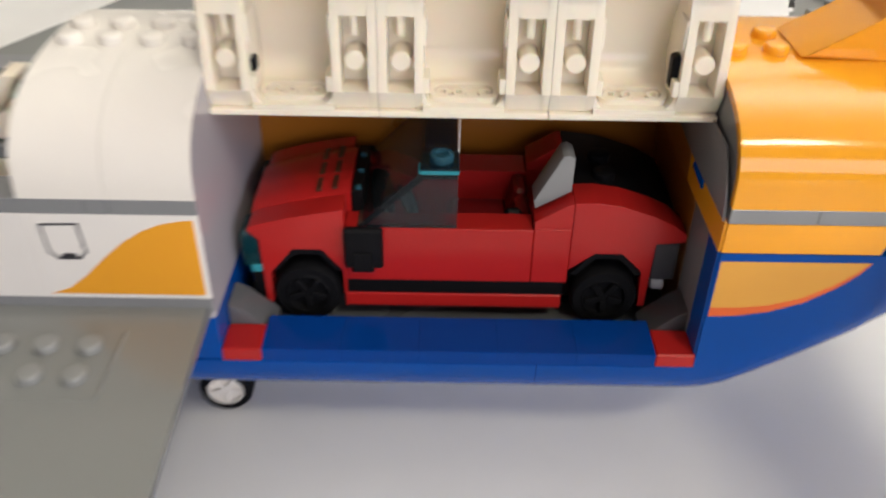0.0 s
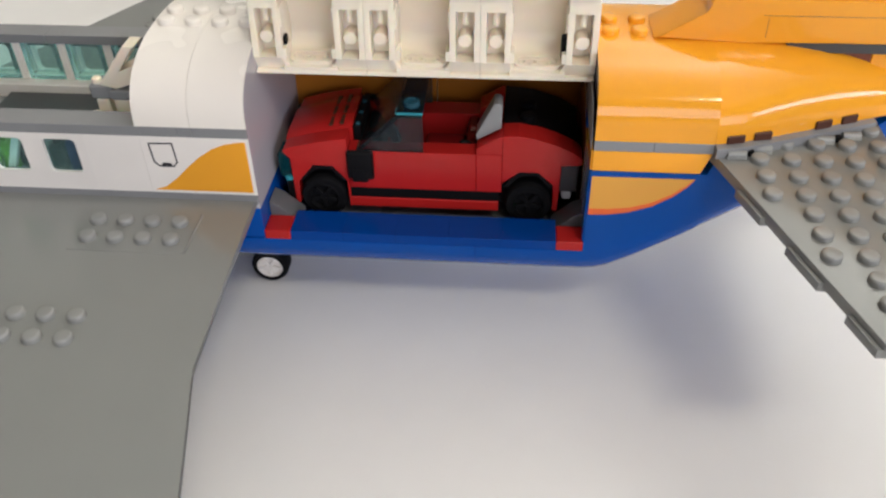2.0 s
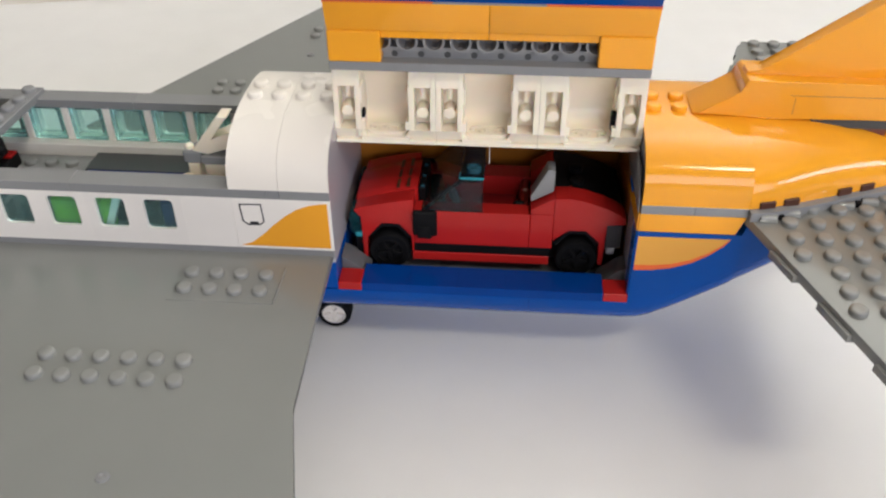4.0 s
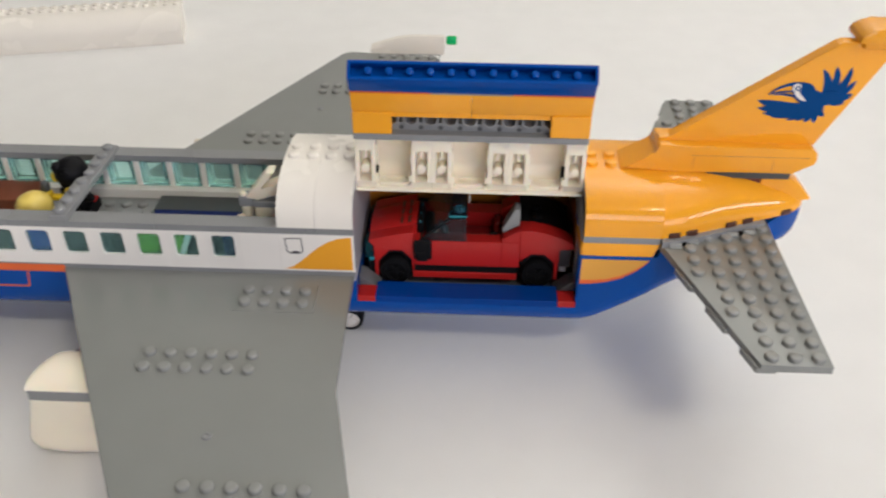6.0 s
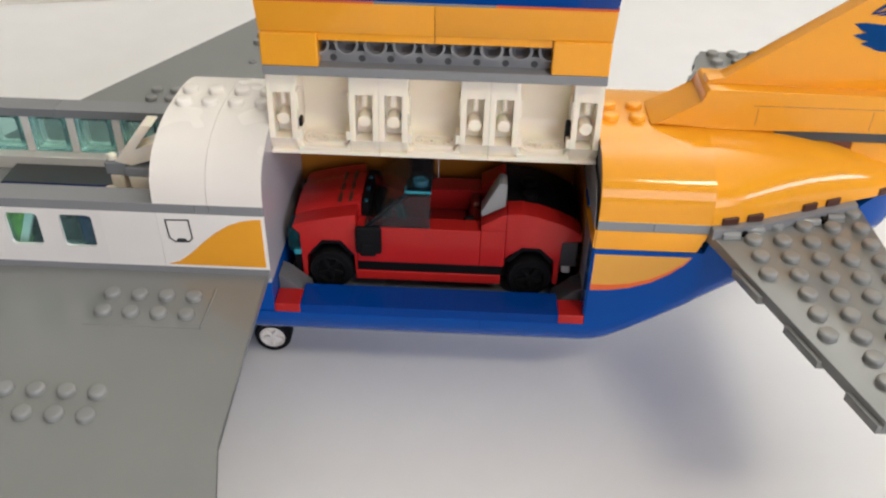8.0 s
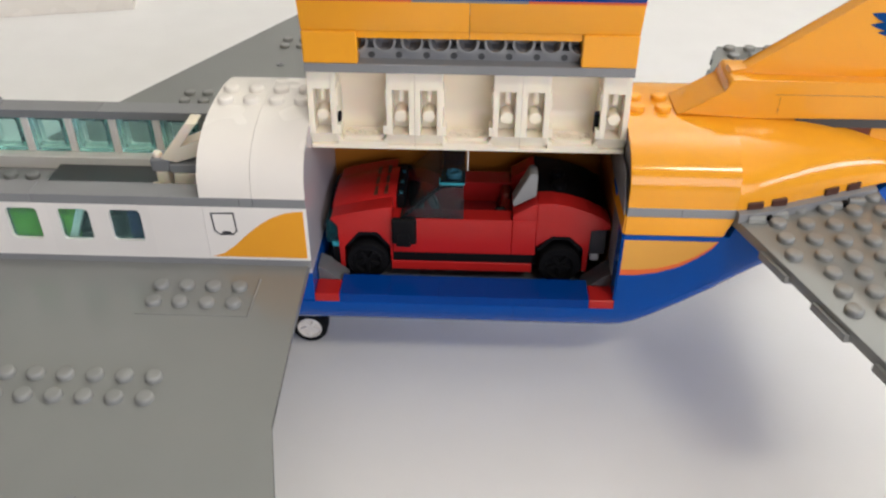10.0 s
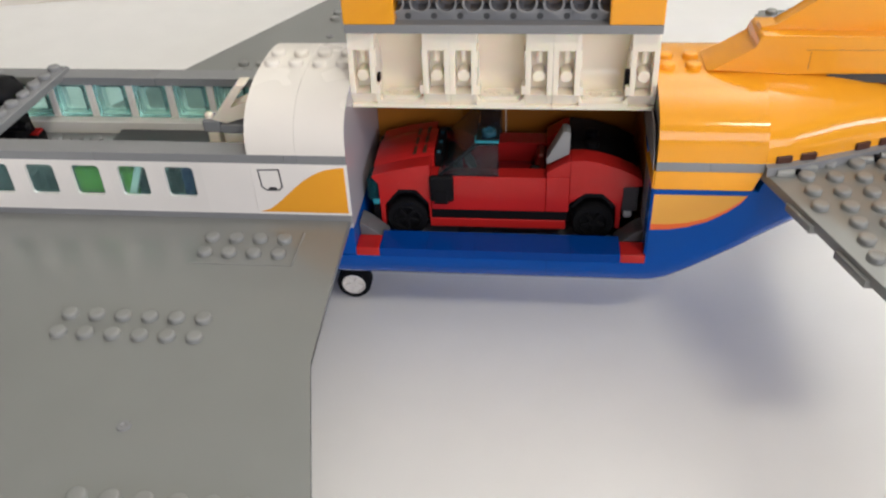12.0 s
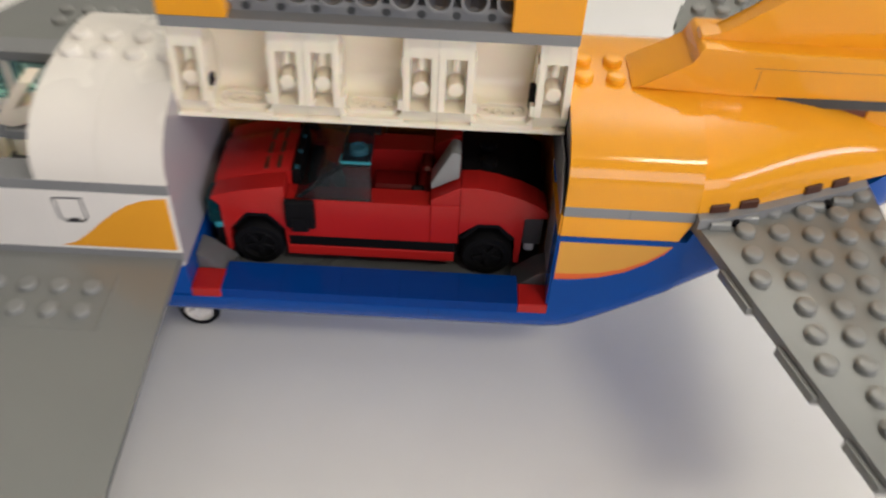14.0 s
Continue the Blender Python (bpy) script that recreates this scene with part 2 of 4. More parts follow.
for nm, b in (("window_sill", (2350, 2470, -2170, -330, 685, 702)), ("window_frame", (2415, 2445, -1265, -1235, 702, 1240))):
    bm = B()
    box(bm, *b, 2)
    part(nm, bm, WHITE, win)
bm = B()
for b in ((-2460, 80, -790, 2290), (2320, 2460, -790, 2290), (80, 2320, -790, 280), (80, 2320, 1280, 2290)):
    box(bm, b[0], b[1], -2260, -2200, b[2], b[3], 1)
solo("wall_south", bm, BOUNCE_CUT_WALL, "unseen room wall, dark to cut bounce, with a window opening", "wall", "structure")
# unseen window added to hold the front fill
win = thing("window_1", (1200, -2230, 280), "unseen white window frame added round the front fill light", "window", kind="structure")
for nm, b in (("window_sill", (70, 2330, -2270, -2140, 265, 282)), ("window_frame", (1185, 1215, -2250, -2215, 282, 1280))):
    bm = B()
    box(bm, *b, 2)
    part(nm, bm, WHITE, win)
LX, LY, LZ = (v * 1000 for v in LAMP)
lampfix = thing("ceiling_light", (LX, LY, 2250), "white strip light fixed to the ceiling", "lamp")
bm = B()
box(bm, LX - 380, LX + 380, LY - 240, LY + 240, LZ + 30, 2249, 4)
part("housing", bm, WHITE, lampfix)
bm = B()
box(bm, LX - 350, LX + 350, LY - 210, LY + 210, LZ + 18, LZ + 30, 2)
part("diffuser", bm, LAMP_MAT, lampfix)

# unseen lamp added only to carry the ceiling fill
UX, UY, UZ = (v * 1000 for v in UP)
torch = thing("added_floor_lamp", (UX, UY, -750), "added unseen standing lamp, white bowl open to the ceiling, for fill", "lamp")
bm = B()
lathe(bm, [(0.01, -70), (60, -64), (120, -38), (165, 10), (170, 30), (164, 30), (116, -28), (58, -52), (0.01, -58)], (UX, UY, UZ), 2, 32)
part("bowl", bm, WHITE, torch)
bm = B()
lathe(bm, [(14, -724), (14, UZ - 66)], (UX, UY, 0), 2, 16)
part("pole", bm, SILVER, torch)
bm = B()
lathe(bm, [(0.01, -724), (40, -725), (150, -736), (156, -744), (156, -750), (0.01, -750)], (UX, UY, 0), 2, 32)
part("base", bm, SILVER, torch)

# ---- the toy airplane ----
plane = thing("toy_airplane", (0, 32, 0), "toy brick airplane, blue, white and yellow-orange, with its cargo door open", "toy airplane")

# hull: straight forward part, then rising and narrowing to the tail
def hull_ring(x, y0, zt, zk, zb, n=9):
    """From the near top edge round the belly to the far top edge."""
    pts = [(y0, zt)]
    a = min(18.0, (32 - y0) * 0.7)
    for i in range(n):
        th = math.pi / 2 * i / (n - 1)
        pts.append((y0 + a - a * math.cos(th), zk - (zk - zb) * math.sin(th)))
    far = [(64 - y, z) for y, z in reversed(pts)]
    return [(x, y, z) for y, z in pts + far]


bm = B()
loft(bm, [hull_ring(x, 0, ZP, ZS, 20) for x in (-300, -160, -8.0)], True)
hull = part("hull", bm, BLUE, plane, "blue curved underside")


def tray_ring(x):
    """The hull under the cargo bay: a tray between two sills."""
    return hull_ring(x, 0, ZS - 0.02, ZS - 0.3, 20) + [(x, y, z) for y, z in ((56, ZS - 0.02), (56, ZF - 1.6), (8, ZF - 1.6), (8, ZS - 0.02))]


for xa, xb in ((-7.9, 63.95), (64.05, 96)):
    bm = B()
    loft(bm, [tray_ring(x) for x in (xa, xb)], True)
    part("hull", bm, BLUE, plane)
bm = B()
TAIL = [(96, 0, 63.6, ZS - 0.3, 20), (100, 0, 63.6, ZS + 0.3, 20.3), (104, 0, 63.6, ZS + 1.6, 21.5), (110, 0, 63.6, 40.5, 24.5), (118, 0, 63.6, 45.5, 29.5),
        (127.5, 0, 63.6, 51.5, 36), (129, 0.4, 67.5, 52.4, 37), (140, 3.0, 67.5, 57, 42.5), (152, 7.6, 67.5, 60.5, 47), (164, 12.8, 67.5, 62.5, 50.5),
        (174, 18.0, 68, 63, 53), (182, 21.2, 72.6, 63.4, 54), (188, 24.6, 73, 64, 56), (191.5, 27.6, 73.2, 65.5, 58.5), (193.2, 29.6, 73.2, 68, 63)]
loft(bm, [hull_ring(*r) for r in TAIL], True)
part("tail_hull", bm, BLUE, plane, "blue hull rising to the tail")

# cargo bay: floor, sill tiles, end walls, back wall
bm = B()
box(bm, 0.1, 95.9, 8.1, 55.9, ZF - 1.5, ZF, 0.2)
part("cargo_floor", bm, SHADED_GREY, plane, "grey cargo floor")
for x in arange(1, 9, 2):
    bm = B()
    box(bm, 8 * x + 0.01, 8 * x + 15.99, 0.05, 10.8, ZS, ZT, 0.06)
    part("sill_tile", bm, SHADED_BLUE, plane)
for x in (0, 11):
    bm = B()
    box(bm, 8 * x + 0.05, 8 * x + 7.95, -0.15, 7.95, ZS, ZT + 0.1, 0.3)
    part("sill_tile", bm, RED, plane, "bright red sill tile")
# right slope gets a darker grey because it lies deeper in shade
for x0, x1 in ((0.2, 9.2), (86.8, 95.8)):
    bm = B()
    flip = x0 > 40
    xa, xb = (x1, x0) if flip else (x0, x1)
    prism(bm, [(xa, ZF), (xb, ZF), (xb, 36.0), (xb * 0.3 + xa * 0.7, 41.6), (xa, 43.0)], 1, 8.1, 16.2, 0.3)
    part("wheel_chock", bm, DARK if flip else SHADED_GREY, plane, "grey slope beside the car")


def end_wall(name, x0, x1, mats):
    """Cross wall of the fuselage: blue foot, upper part under the roof."""
    bm = B()
    box(bm, x0, x1, 0.3, 63.7, 35.2, 46.0, 0.1)
    box(bm, x0, x1, 7.0, 57.0, ZF - 1.5, 35.2, 0.1)
    part(name + "_foot", bm, BLUE, plane)
    bm = B()
    pts = [(0.4, 46.0), (63.6, 46.0)] + [(32 + 31.4 * s, ZR + (TOP - 0.8) * h) for s, h in roof_curve(28)]
    prism(bm, pts, 0, x0, x1)
    part(name, bm, mats, plane)


def roof_curve(n, p=2.5):
    """From the far foot over the top to the near foot: sideways and up, both within 1."""
    out = []
    for i in range(n + 1):
        th = math.pi * i / n
        c, s = math.cos(th), math.sin(th)
        out.append((math.copysign(abs(c) ** (2 / p), c), abs(s) ** (2 / p)))
    return out


end_wall("bulkhead", -7.9, -0.02, SHADED_WHITE)
end_wall("bulkhead", 96.3, 104, GREY)
bm = B()
prism(bm, [(15.5, 68.2), (15.9, 70.3), (22.8, 70.4), (23.3, 69.0)], 0, 95.0, 95.6, 0.15)
part("pin", bm, BLUE, plane, "blue pin end in the end wall")
for y0, y1, z0, z1, mt in ((7.0, 18.0, ZF + 0.1, 63.7, GREY), (0.4, 6.95, ZT + 0.2, 63.7, BLUE), (18.05, 55.9, ZF + 0.1, 63.7, SHADED_ORANGE), (0.4, 26.6, 63.75, 70.2, ORANGE), (26.65, 55.9, 63.75, 82.0, SHADED_ORANGE)):
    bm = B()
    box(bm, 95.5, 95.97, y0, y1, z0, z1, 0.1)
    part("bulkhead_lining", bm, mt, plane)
bm = B()
prism(bm, [(38.6, 71.4), (23.0, 70.3), (0.8, 70.3), (1.4, 73.0), (3.2, 77.0), (7.4, 82.2), (18.9, 82.4), (37.0, 82.4)], 0, 95.2, 95.48, 0.08)
part("hinge_plate", bm, GREY, plane, "light grey hinge plate on the end wall")
# back wall colour is darkened to stand for shade
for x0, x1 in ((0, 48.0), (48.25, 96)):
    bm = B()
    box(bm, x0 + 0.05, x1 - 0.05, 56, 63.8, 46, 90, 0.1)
    part("back_wall", bm, SHADED_ORANGE, plane, "yellow-orange inner cargo wall")
bm = B()
box(bm, 0, 96, 56, 63.8, ZF - 1.5, 45.95, 0.1)
part("back_wall", bm, BLUE, plane)
# roofs
def roof(name, mat, x0, x1, label="", w=32.0, wall=1.6, p=2.5):
    bm = B()
    outer = [(32 + w * s, ZR + TOP * h) for s, h in roof_curve(40, p)]
    inner = [(32 + (w - wall) * s, ZR + (TOP - wall) * h) for s, h in reversed(roof_curve(40, p))]
    ring = outer + inner
    loft(bm, [[(x, y, z) for y, z in ring] for x in (x0, x0 + 0.15, x1 - 0.15, x1)], True, True)
    return part(name, bm, mat, plane, label)


for x in (-32, -16):
    r = roof("roof_panel", WHITE, x + 0.06, x + 15.94, "white curved roof panel")
    studs(r, STUD_WHITE, [x + 4, x + 12], [28, 36], ZR + TOP)
r = roof("roof_panel", ORANGE, 96.06, 127.9, "yellow-orange curved roof panel", p=2.9)
studs(r, STUD_ORANGE, [100, 108], [28, 36], ZR + TOP)
# far half of the roof over the cargo bay
bm = B()
cur = [(32 + 31.6 * s, ZR + (TOP - 0.4) * h) for s, h in roof_curve(40)]
cur = [p for p in cur if p[0] > 34]
ring = cur + [(y - 0.2 if y > 60 else y, z - 1.5) for y, z in reversed(cur)]
loft(bm, [[(x, y, z) for y, z in ring] for x in (0.05, 95.95)], True, True)
part("roof_panel", bm, ORANGE, plane)

# tail cone
bm = B()
CONE = [(128.0, 32, 18.4), (134, 30.6, 18.3), (142, 27.9, 18.0), (150, 24.6, 17.4), (158, 21.4, 16.2), (166, 18.2, 14.3),
        (174, 15.1, 11.9), (180, 12.7, 9.9), (185, 10.2, 8.4), (189, 7.6, 6.8), (192, 4.6, 4.6), (193.6, 1.8, 2.4)]
loft(bm, [[(x, 32 + w * s, ZR + h * q) for s, q in roof_curve(36, 2.25)] for x, w, h in CONE], True, True)
cone = part("tail_cone", bm, ORANGE, plane, "glossy yellow-orange tapering tail roof")
# dark boxes stand for the shade in notches cut into the cone
for x, y in ((133.3, 1.2), (140.8, 3.4), (158.4, 10.5), (166.1, 13.7), (184.0, 21.2)):
    bm = B()
    box(bm, -2.5, 2.5, -0.5, 1.6, -0.2, 2.2, 0.25, Matrix.Translation((x, y, ZR)) @ Matrix.Rotation(radians(12 if x < 145 else 22), 4, "Z"))
    part("slot", bm, UMBER, cone)
# light plate that the tail plane clips on, along the foot of the cone
bm = B()
edge = [(x, 32 - w) for x, w, h in CONE[:7]]
prism(bm, [(x, y - 2.6) for x, y in edge] + [(x, y + 4) for x, y in reversed(edge)], 2, 70.4, ZR - 0.05, 0.2)
part("clip_plate", bm, GREY, cone)

# bands under the roofs
for x0, x1, nm in ((96.05, 112.0, "band"), (112.05, 128.0, "band"), (-15.9, -0.05, "band"), (-20.0, -16.0, "band"), (-84.0, -20.1, "rail"), (-148.0, -84.1, "rail"), (-212.0, -148.1, "rail"), (-300, -212.1, "rail")):
    for side in (0, 1):
        bm = B()
        y0 = 56.0 * side
        box(bm, x0, x1, y0, y0 + 8, ZG, ZR - 0.02, 0.15)
        part(nm, bm, GREY, plane, "light grey plate along the fuselage top")
bm = B()
prism(bm, [(96.05, 63.8), (125.5, 63.8), (127.8, ZG - 0.05), (96.05, ZG - 0.05)], 1, 0, 63.9, 0.2)
part("side_band", bm, ORANGE, plane)
bm = B()
prism(bm, [(96.4, 61.9), (124.3, 62.0), (122.2, 59.6), (118.6, 56.6), (113.5, 53.6), (107.6, 51.7), (102, 51.0), (96.4, 50.9)], 1, -0.12, 0.2)
part("sticker", bm, ORANGE_PALE, plane, "pale orange sticker with a red-orange rim")
bm = B()
prism(bm, [(96.4, 50.9), (102, 51.0), (107.6, 51.7), (113.5, 53.6), (118.6, 56.6), (122.2, 59.6), (124.3, 62.0), (124.6, 62.0),
           (122.8, 59.3), (119.2, 55.9), (114, 52.4), (107.8, 50.1), (102, 49.0), (96.4, 48.7)], 1, -0.12, 0.2)
part("sticker", bm, RED_DECAL, plane)

# window walls of the cabin
def rounded(x0, x1, z0, z1, r, n=4):
    pts = []
    for cx, cz, a0 in ((x1 - r, z1 - r, 0), (x0 + r, z1 - r, 90), (x0 + r, z0 + r, 180), (x1 - r, z0 + r, 270)):
        for i in range(n + 1):
            a = radians(a0 + 90 * i / n)
            pts.append((cx + r * math.cos(a), cz + r * math.sin(a)))
    return pts


def framed(bm, x0, x1, z0, z1, hole, y0, y1):
    """A wall block with one rounded opening right through it."""
    n = len(hole)
    cx, cz = sum(p[0] for p in hole) / n, sum(p[1] for p in hole) / n
    def rim(p):
        dx, dz = p[0] - cx, p[1] - cz
        s = min((x1 - cx) / dx if dx > 0 else (x0 - cx) / dx if dx < 0 else 1e9, (z1 - cz) / dz if dz > 0 else (z0 - cz) / dz if dz < 0 else 1e9)
        return (cx + dx * s, cz + dz * s)
    out = []
    for i, p in enumerate(hole):
        out.append(rim(p))
    for c in ((x1, z1), (x0, z1), (x0, z0), (x1, z0)):
        d = Vector((c[0] - cx, c[1] - cz)).normalized()
        i = max(range(n), key=lambda q: d.dot(Vector((hole[q][0] - cx, hole[q][1] - cz)).normalized()))
        out[i] = c
    loops = [[bm.verts.new((p[0], y, p[1])) for p in pts] for y, pts in ((y0, out), (y0, hole), (y1, hole), (y1, out))]
    for a, b in ((0, 1), (1, 2), (2, 3), (3, 0)):
        for i in range(n):
            j = (i + 1) % n
            bm.faces.new((loops[a][i], loops[a][j], loops[b][j], loops[b][i]))


WINDOWS = [-56 - 16 * k for k in range(15)]
for side in (0, 1):
    ya, yb = (0, 1.5) if side == 0 else (60.8, 64)
    bm = B()
    box(bm, -48, -31.6, ya, yb, ZW, ZG, 0.05)
    part("side_panel", bm, WHITE_PANEL, plane)
    bm = B()
    box(bm, -31.5, -0.05, ya, yb, ZW, ZG, 0.05)
    wall = part("side_panel", bm, WHITE_PANEL, plane, "plain white side panel")
    bm = B()
    if side:
        box(bm, -300, -8, 53.4, 60.8, ZW, 56.0, 0.2)
        part("ledge", bm, WHITE_PANEL, wall)
    for c in WINDOWS:
        bm = B()
        framed(bm, c - 8, c + 8, ZW, ZG, rounded(c - 4.9, c + 4.9, 57.0, 68.3, 1.5), ya, yb)
        panel = part("window_panel", bm, WHITE_PANEL, plane, "white panel with one rounded window", 1)
        bm = B()
        if side == 0:
            prism(bm, rounded(c - 4.85, c + 4.85, 57.05, 68.25, 1.45), 1, 1.05, 1.45)
        else:
            framed(bm, c - 6.3, c + 6.3, 56.4, 69.6, rounded(c - 4.9, c + 4.9, 58.2, 69.0, 1.2), 57.2, 60.7)
            box(bm, c - 5.4, c + 5.4, 60.75, 61.4, 57, 69, 0.1)
        p = part("pane", bm, TEAL, panel, "teal tinted glass")
        p.visible_shadow = False
        bm = B()
        box(bm, c - 9.4, c - 6.6, 57.0 if side else 1.55, 60.7 if side else 4, 56.2, ZG, 0.3)
        part("post", bm, WHITE, panel)

# plate row under the windows and the stickers
bm = B()
box(bm, -300, -0.05, 0.02, 63.98, ZP, ZW - 0.03, 0.15)
part("floor_plate", bm, GREY, plane)
bm = B()
prism(bm, [(-30.5, 52.0), (-27.0, 53.2), (-23.0, 56.4), (-19.0, 60.4), (-15.0, 63.9), (-11.0, 66.6), (-7.0, 68.3), (-3.4, 69.0), (-1.0, 69.2), (-1.0, 52.0)], 1, -0.1, 0.1)
part("sticker", bm, ORANGE_DECAL, plane, "yellow-orange wave sticker")
bm = B()
for a, b in (((-29.2, 67.9), (-22.4, 68.1)), ((-22.4, 68.1), (-22.0, 61.8)), ((-22.0, 61.8), (-23.2, 60.4)), ((-23.2, 60.4), (-27.2, 60.3)), ((-27.2, 60.3), (-28.8, 61.7)), ((-28.8, 61.7), (-29.2, 67.9))):
    d = Vector((b[0] - a[0], b[1] - a[1])).normalized() * 0.22
    n = Vector((-d.y, d.x))
    A, C = Vector(a), Vector(b)
    prism(bm, [tuple(A - d - n), tuple(C + d - n), tuple(C + d + n), tuple(A - d + n)], 1, -0.1, 0.1)
prism(bm, [(-26.8, 60.5), (-23.6, 60.6), (-24.0, 61.5), (-26.4, 61.5)], 1, -0.1, 0.1)
part("hatch_outline", bm, INK, plane, "thin dark hatch outline")
bm = B()
prism(bm, [(-300, 46.4), (-127.7, 46.4), (-128.2, 50.2), (-300, 50.2)], 1, -0.14, 0.2)
for a, b in (((-300, 37.8), (-147.0, 37.8)), ((-147.0, 37.8), (-145.4, 46.4))):
    d = Vector((b[0] - a[0], b[1] - a[1])).normalized() * 0.4
    n = Vector((-d.y, d.x))
    A, C = Vector(a), Vector(b)
    prism(bm, [tuple(A - d - n), tuple(C + d - n), tuple(C + d + n), tuple(A - d + n)], 1, -0.14, 0.2)
part("sticker", bm, RED_DECAL, plane, "red-orange stripe sticker")

# cabin floor and fittings
bm = B()
box(bm, -101.1, -33, 41.2, 56, ZW, 53.0, 0.2)
part("cabin_tile", bm, DARK, plane, "dark grey floor tile")
bm = B()
box(bm, -100, -47, 33.0, 41.1, ZW, 53.2, 0.3)
part("cabin_tile", bm, SHADE_NAVY, plane, "blue floor tile with shade put into its colour")
# dark sheet added in place of the shade behind the near windows
bm = B()
box(bm, -298, -33, 8, 24, ZW, 52.8, 0.3)
part("cabin_tile", bm, DARK, plane)
bm = B()
box(bm, -127, -101.2, 24.1, 48, ZW, 53.0, 0.2)
cp = part("cabin_plate", bm, GREY, plane)
studs(cp, STUD_GREY, arange(-123, -105, 8), arange(28, 44, 8), 53.0)
bm = B()
box(bm, -137, -127.5, 34, 46, ZW, 57.0, 0.8)
part("seat", bm, BLACK, plane)
bm = B()
box(bm, -133, -127.6, 40, 45, 56.8, 57.8, 0.3)
part("seat", bm, RED, plane)
bm = B()
box(bm, -190, -158, 38, 56, ZW, 58, 0.5)
part("counter", bm, BROWN, plane, "reddish brown counter")
# seats, and dark blocks added so the windows look shaded inside
for x0, x1, y0, y1, zz, mt in ((-95, -79.4, 4.6, 12, 66.4, GREEN), (-79.2, -75.6, 5.4, 10, 64.6, GREEN), (-143, -131, 4.6, 12, 69.6, BLUE), (-58.4, -52.0, 6.0, 12, 65.6, SHADE_NAVY), (-66, -61, 9, 14, 62.0, BLACK), (-77.4, -73.0, 10.4, 15, 67.6, BLACK), (-126, -117.5, 4.6, 12, 68.6, DARK), (-116.8, -111.8, 6.0, 12, 62.5, DARK), (-109, -97.5, 9.0, 15, 61.0, DARK), (-153.4, -147, 4.6, 12, 61.0, DARK), (-176, -162, 5, 12, 69, GREEN)):
    bm = B()
    box(bm, x0, x1, y0, y1, ZW, zz - 2, 0.8)
    box(bm, x0 + 1.5, x1 - 1.5, y0 + 1, y1 - 1, zz - 2.5, zz, 1.0)
    part("passenger_seat", bm, mt, plane)
bm = B()
prism(bm, [(-78, 54), (-75.4, 54), (-69.5, 68.5), (-72, 68.5)], 1, 5, 7, 0.3)
part("strut", bm, WHITE, plane)
bm = B()
lathe(bm, [(2.6, 0), (2.6, 2.5), (0.01, 2.5)], (-54.5, 9, 65.5), 1, 16)
part("knob", bm, BLACK, plane)

# cross bar with studs over the open cabin
tilt = Matrix.Translation((-124.5, 0, ZR + 0.1)) @ Matrix.Rotation(radians(-1.6), 4, "X")
bm = B()
box(bm, -3.9, 3.9, -0.9, 62.9, 0, 3.2, 0.25, tilt)
bar = part("cross_bar", bm, GREY, plane, "light grey studded plate across the cabin")
for k in range(8):
    piece("stud", STUD_GREY, bar, tilt @ Vector((0, 3 + 8 * k, 3.2)))

# roof hinge bracket at the cabin's open end
hb = part("hinge_bracket", prism(B(), [(-49, 75.8), (-39, 88.4), (-35.4, 88.4), (-43.0, 79.4), (-32, 84.8), (-32, 78.4), (-44, 74.6)], 1, 18.6, 25.4, 0.3), CREAM, plane, "white triangular hinge bracket")
bm = B()
box(bm, -52.6, -46.2, 18.5, 25.5, 71.0, 75.6, 0.6)
part("hinge", bm, GREY, hb)
bm = B()
box(bm, -46.1, -31.9, 17.6, 26, 71.4, 74.4, 0.3)
part("hinge_band", bm, GREY, hb)
bm = B()
lathe(bm, [(1.5, 75.4), (1.5, 76.8), (1.0, 77.3), (0.01, 77.3)], (-50.6, 21, 0), 2, 14)
box(bm, -51.5, -47.6, 18.8, 24, 62, 71, 0.5)
box(bm, -45.6, -32, 18, 26, 62, 71.3, 0.5)
part("hinge_pin", bm, CREAM, hb)
bm = B()
box(bm, -46, -32, 14, 30, 58.5, 62.0, 0.4)
box(bm, -47.2, -39.5, 17.2, 20, 61.6, 66.2, 0.4)
part("hinge_foot", bm, DARK, hb)
bm = B()
lathe(bm, [(1.9, 62.0), (1.9, 66.6), (1.5, 67.2), (0.01, 67.2)], (-51.6, 17.6, 0), 2, 14)
part("hinge_pin", bm, CREAM, hb)

# wings
def wing_outline():
    pts = [(-129, 1.0), (-129 + 0.522 * 174, -173), (-33, -176), (22, -172), (25.0, -168), (0.2, -67.5), (-0.6, 1.0)]
    return pts


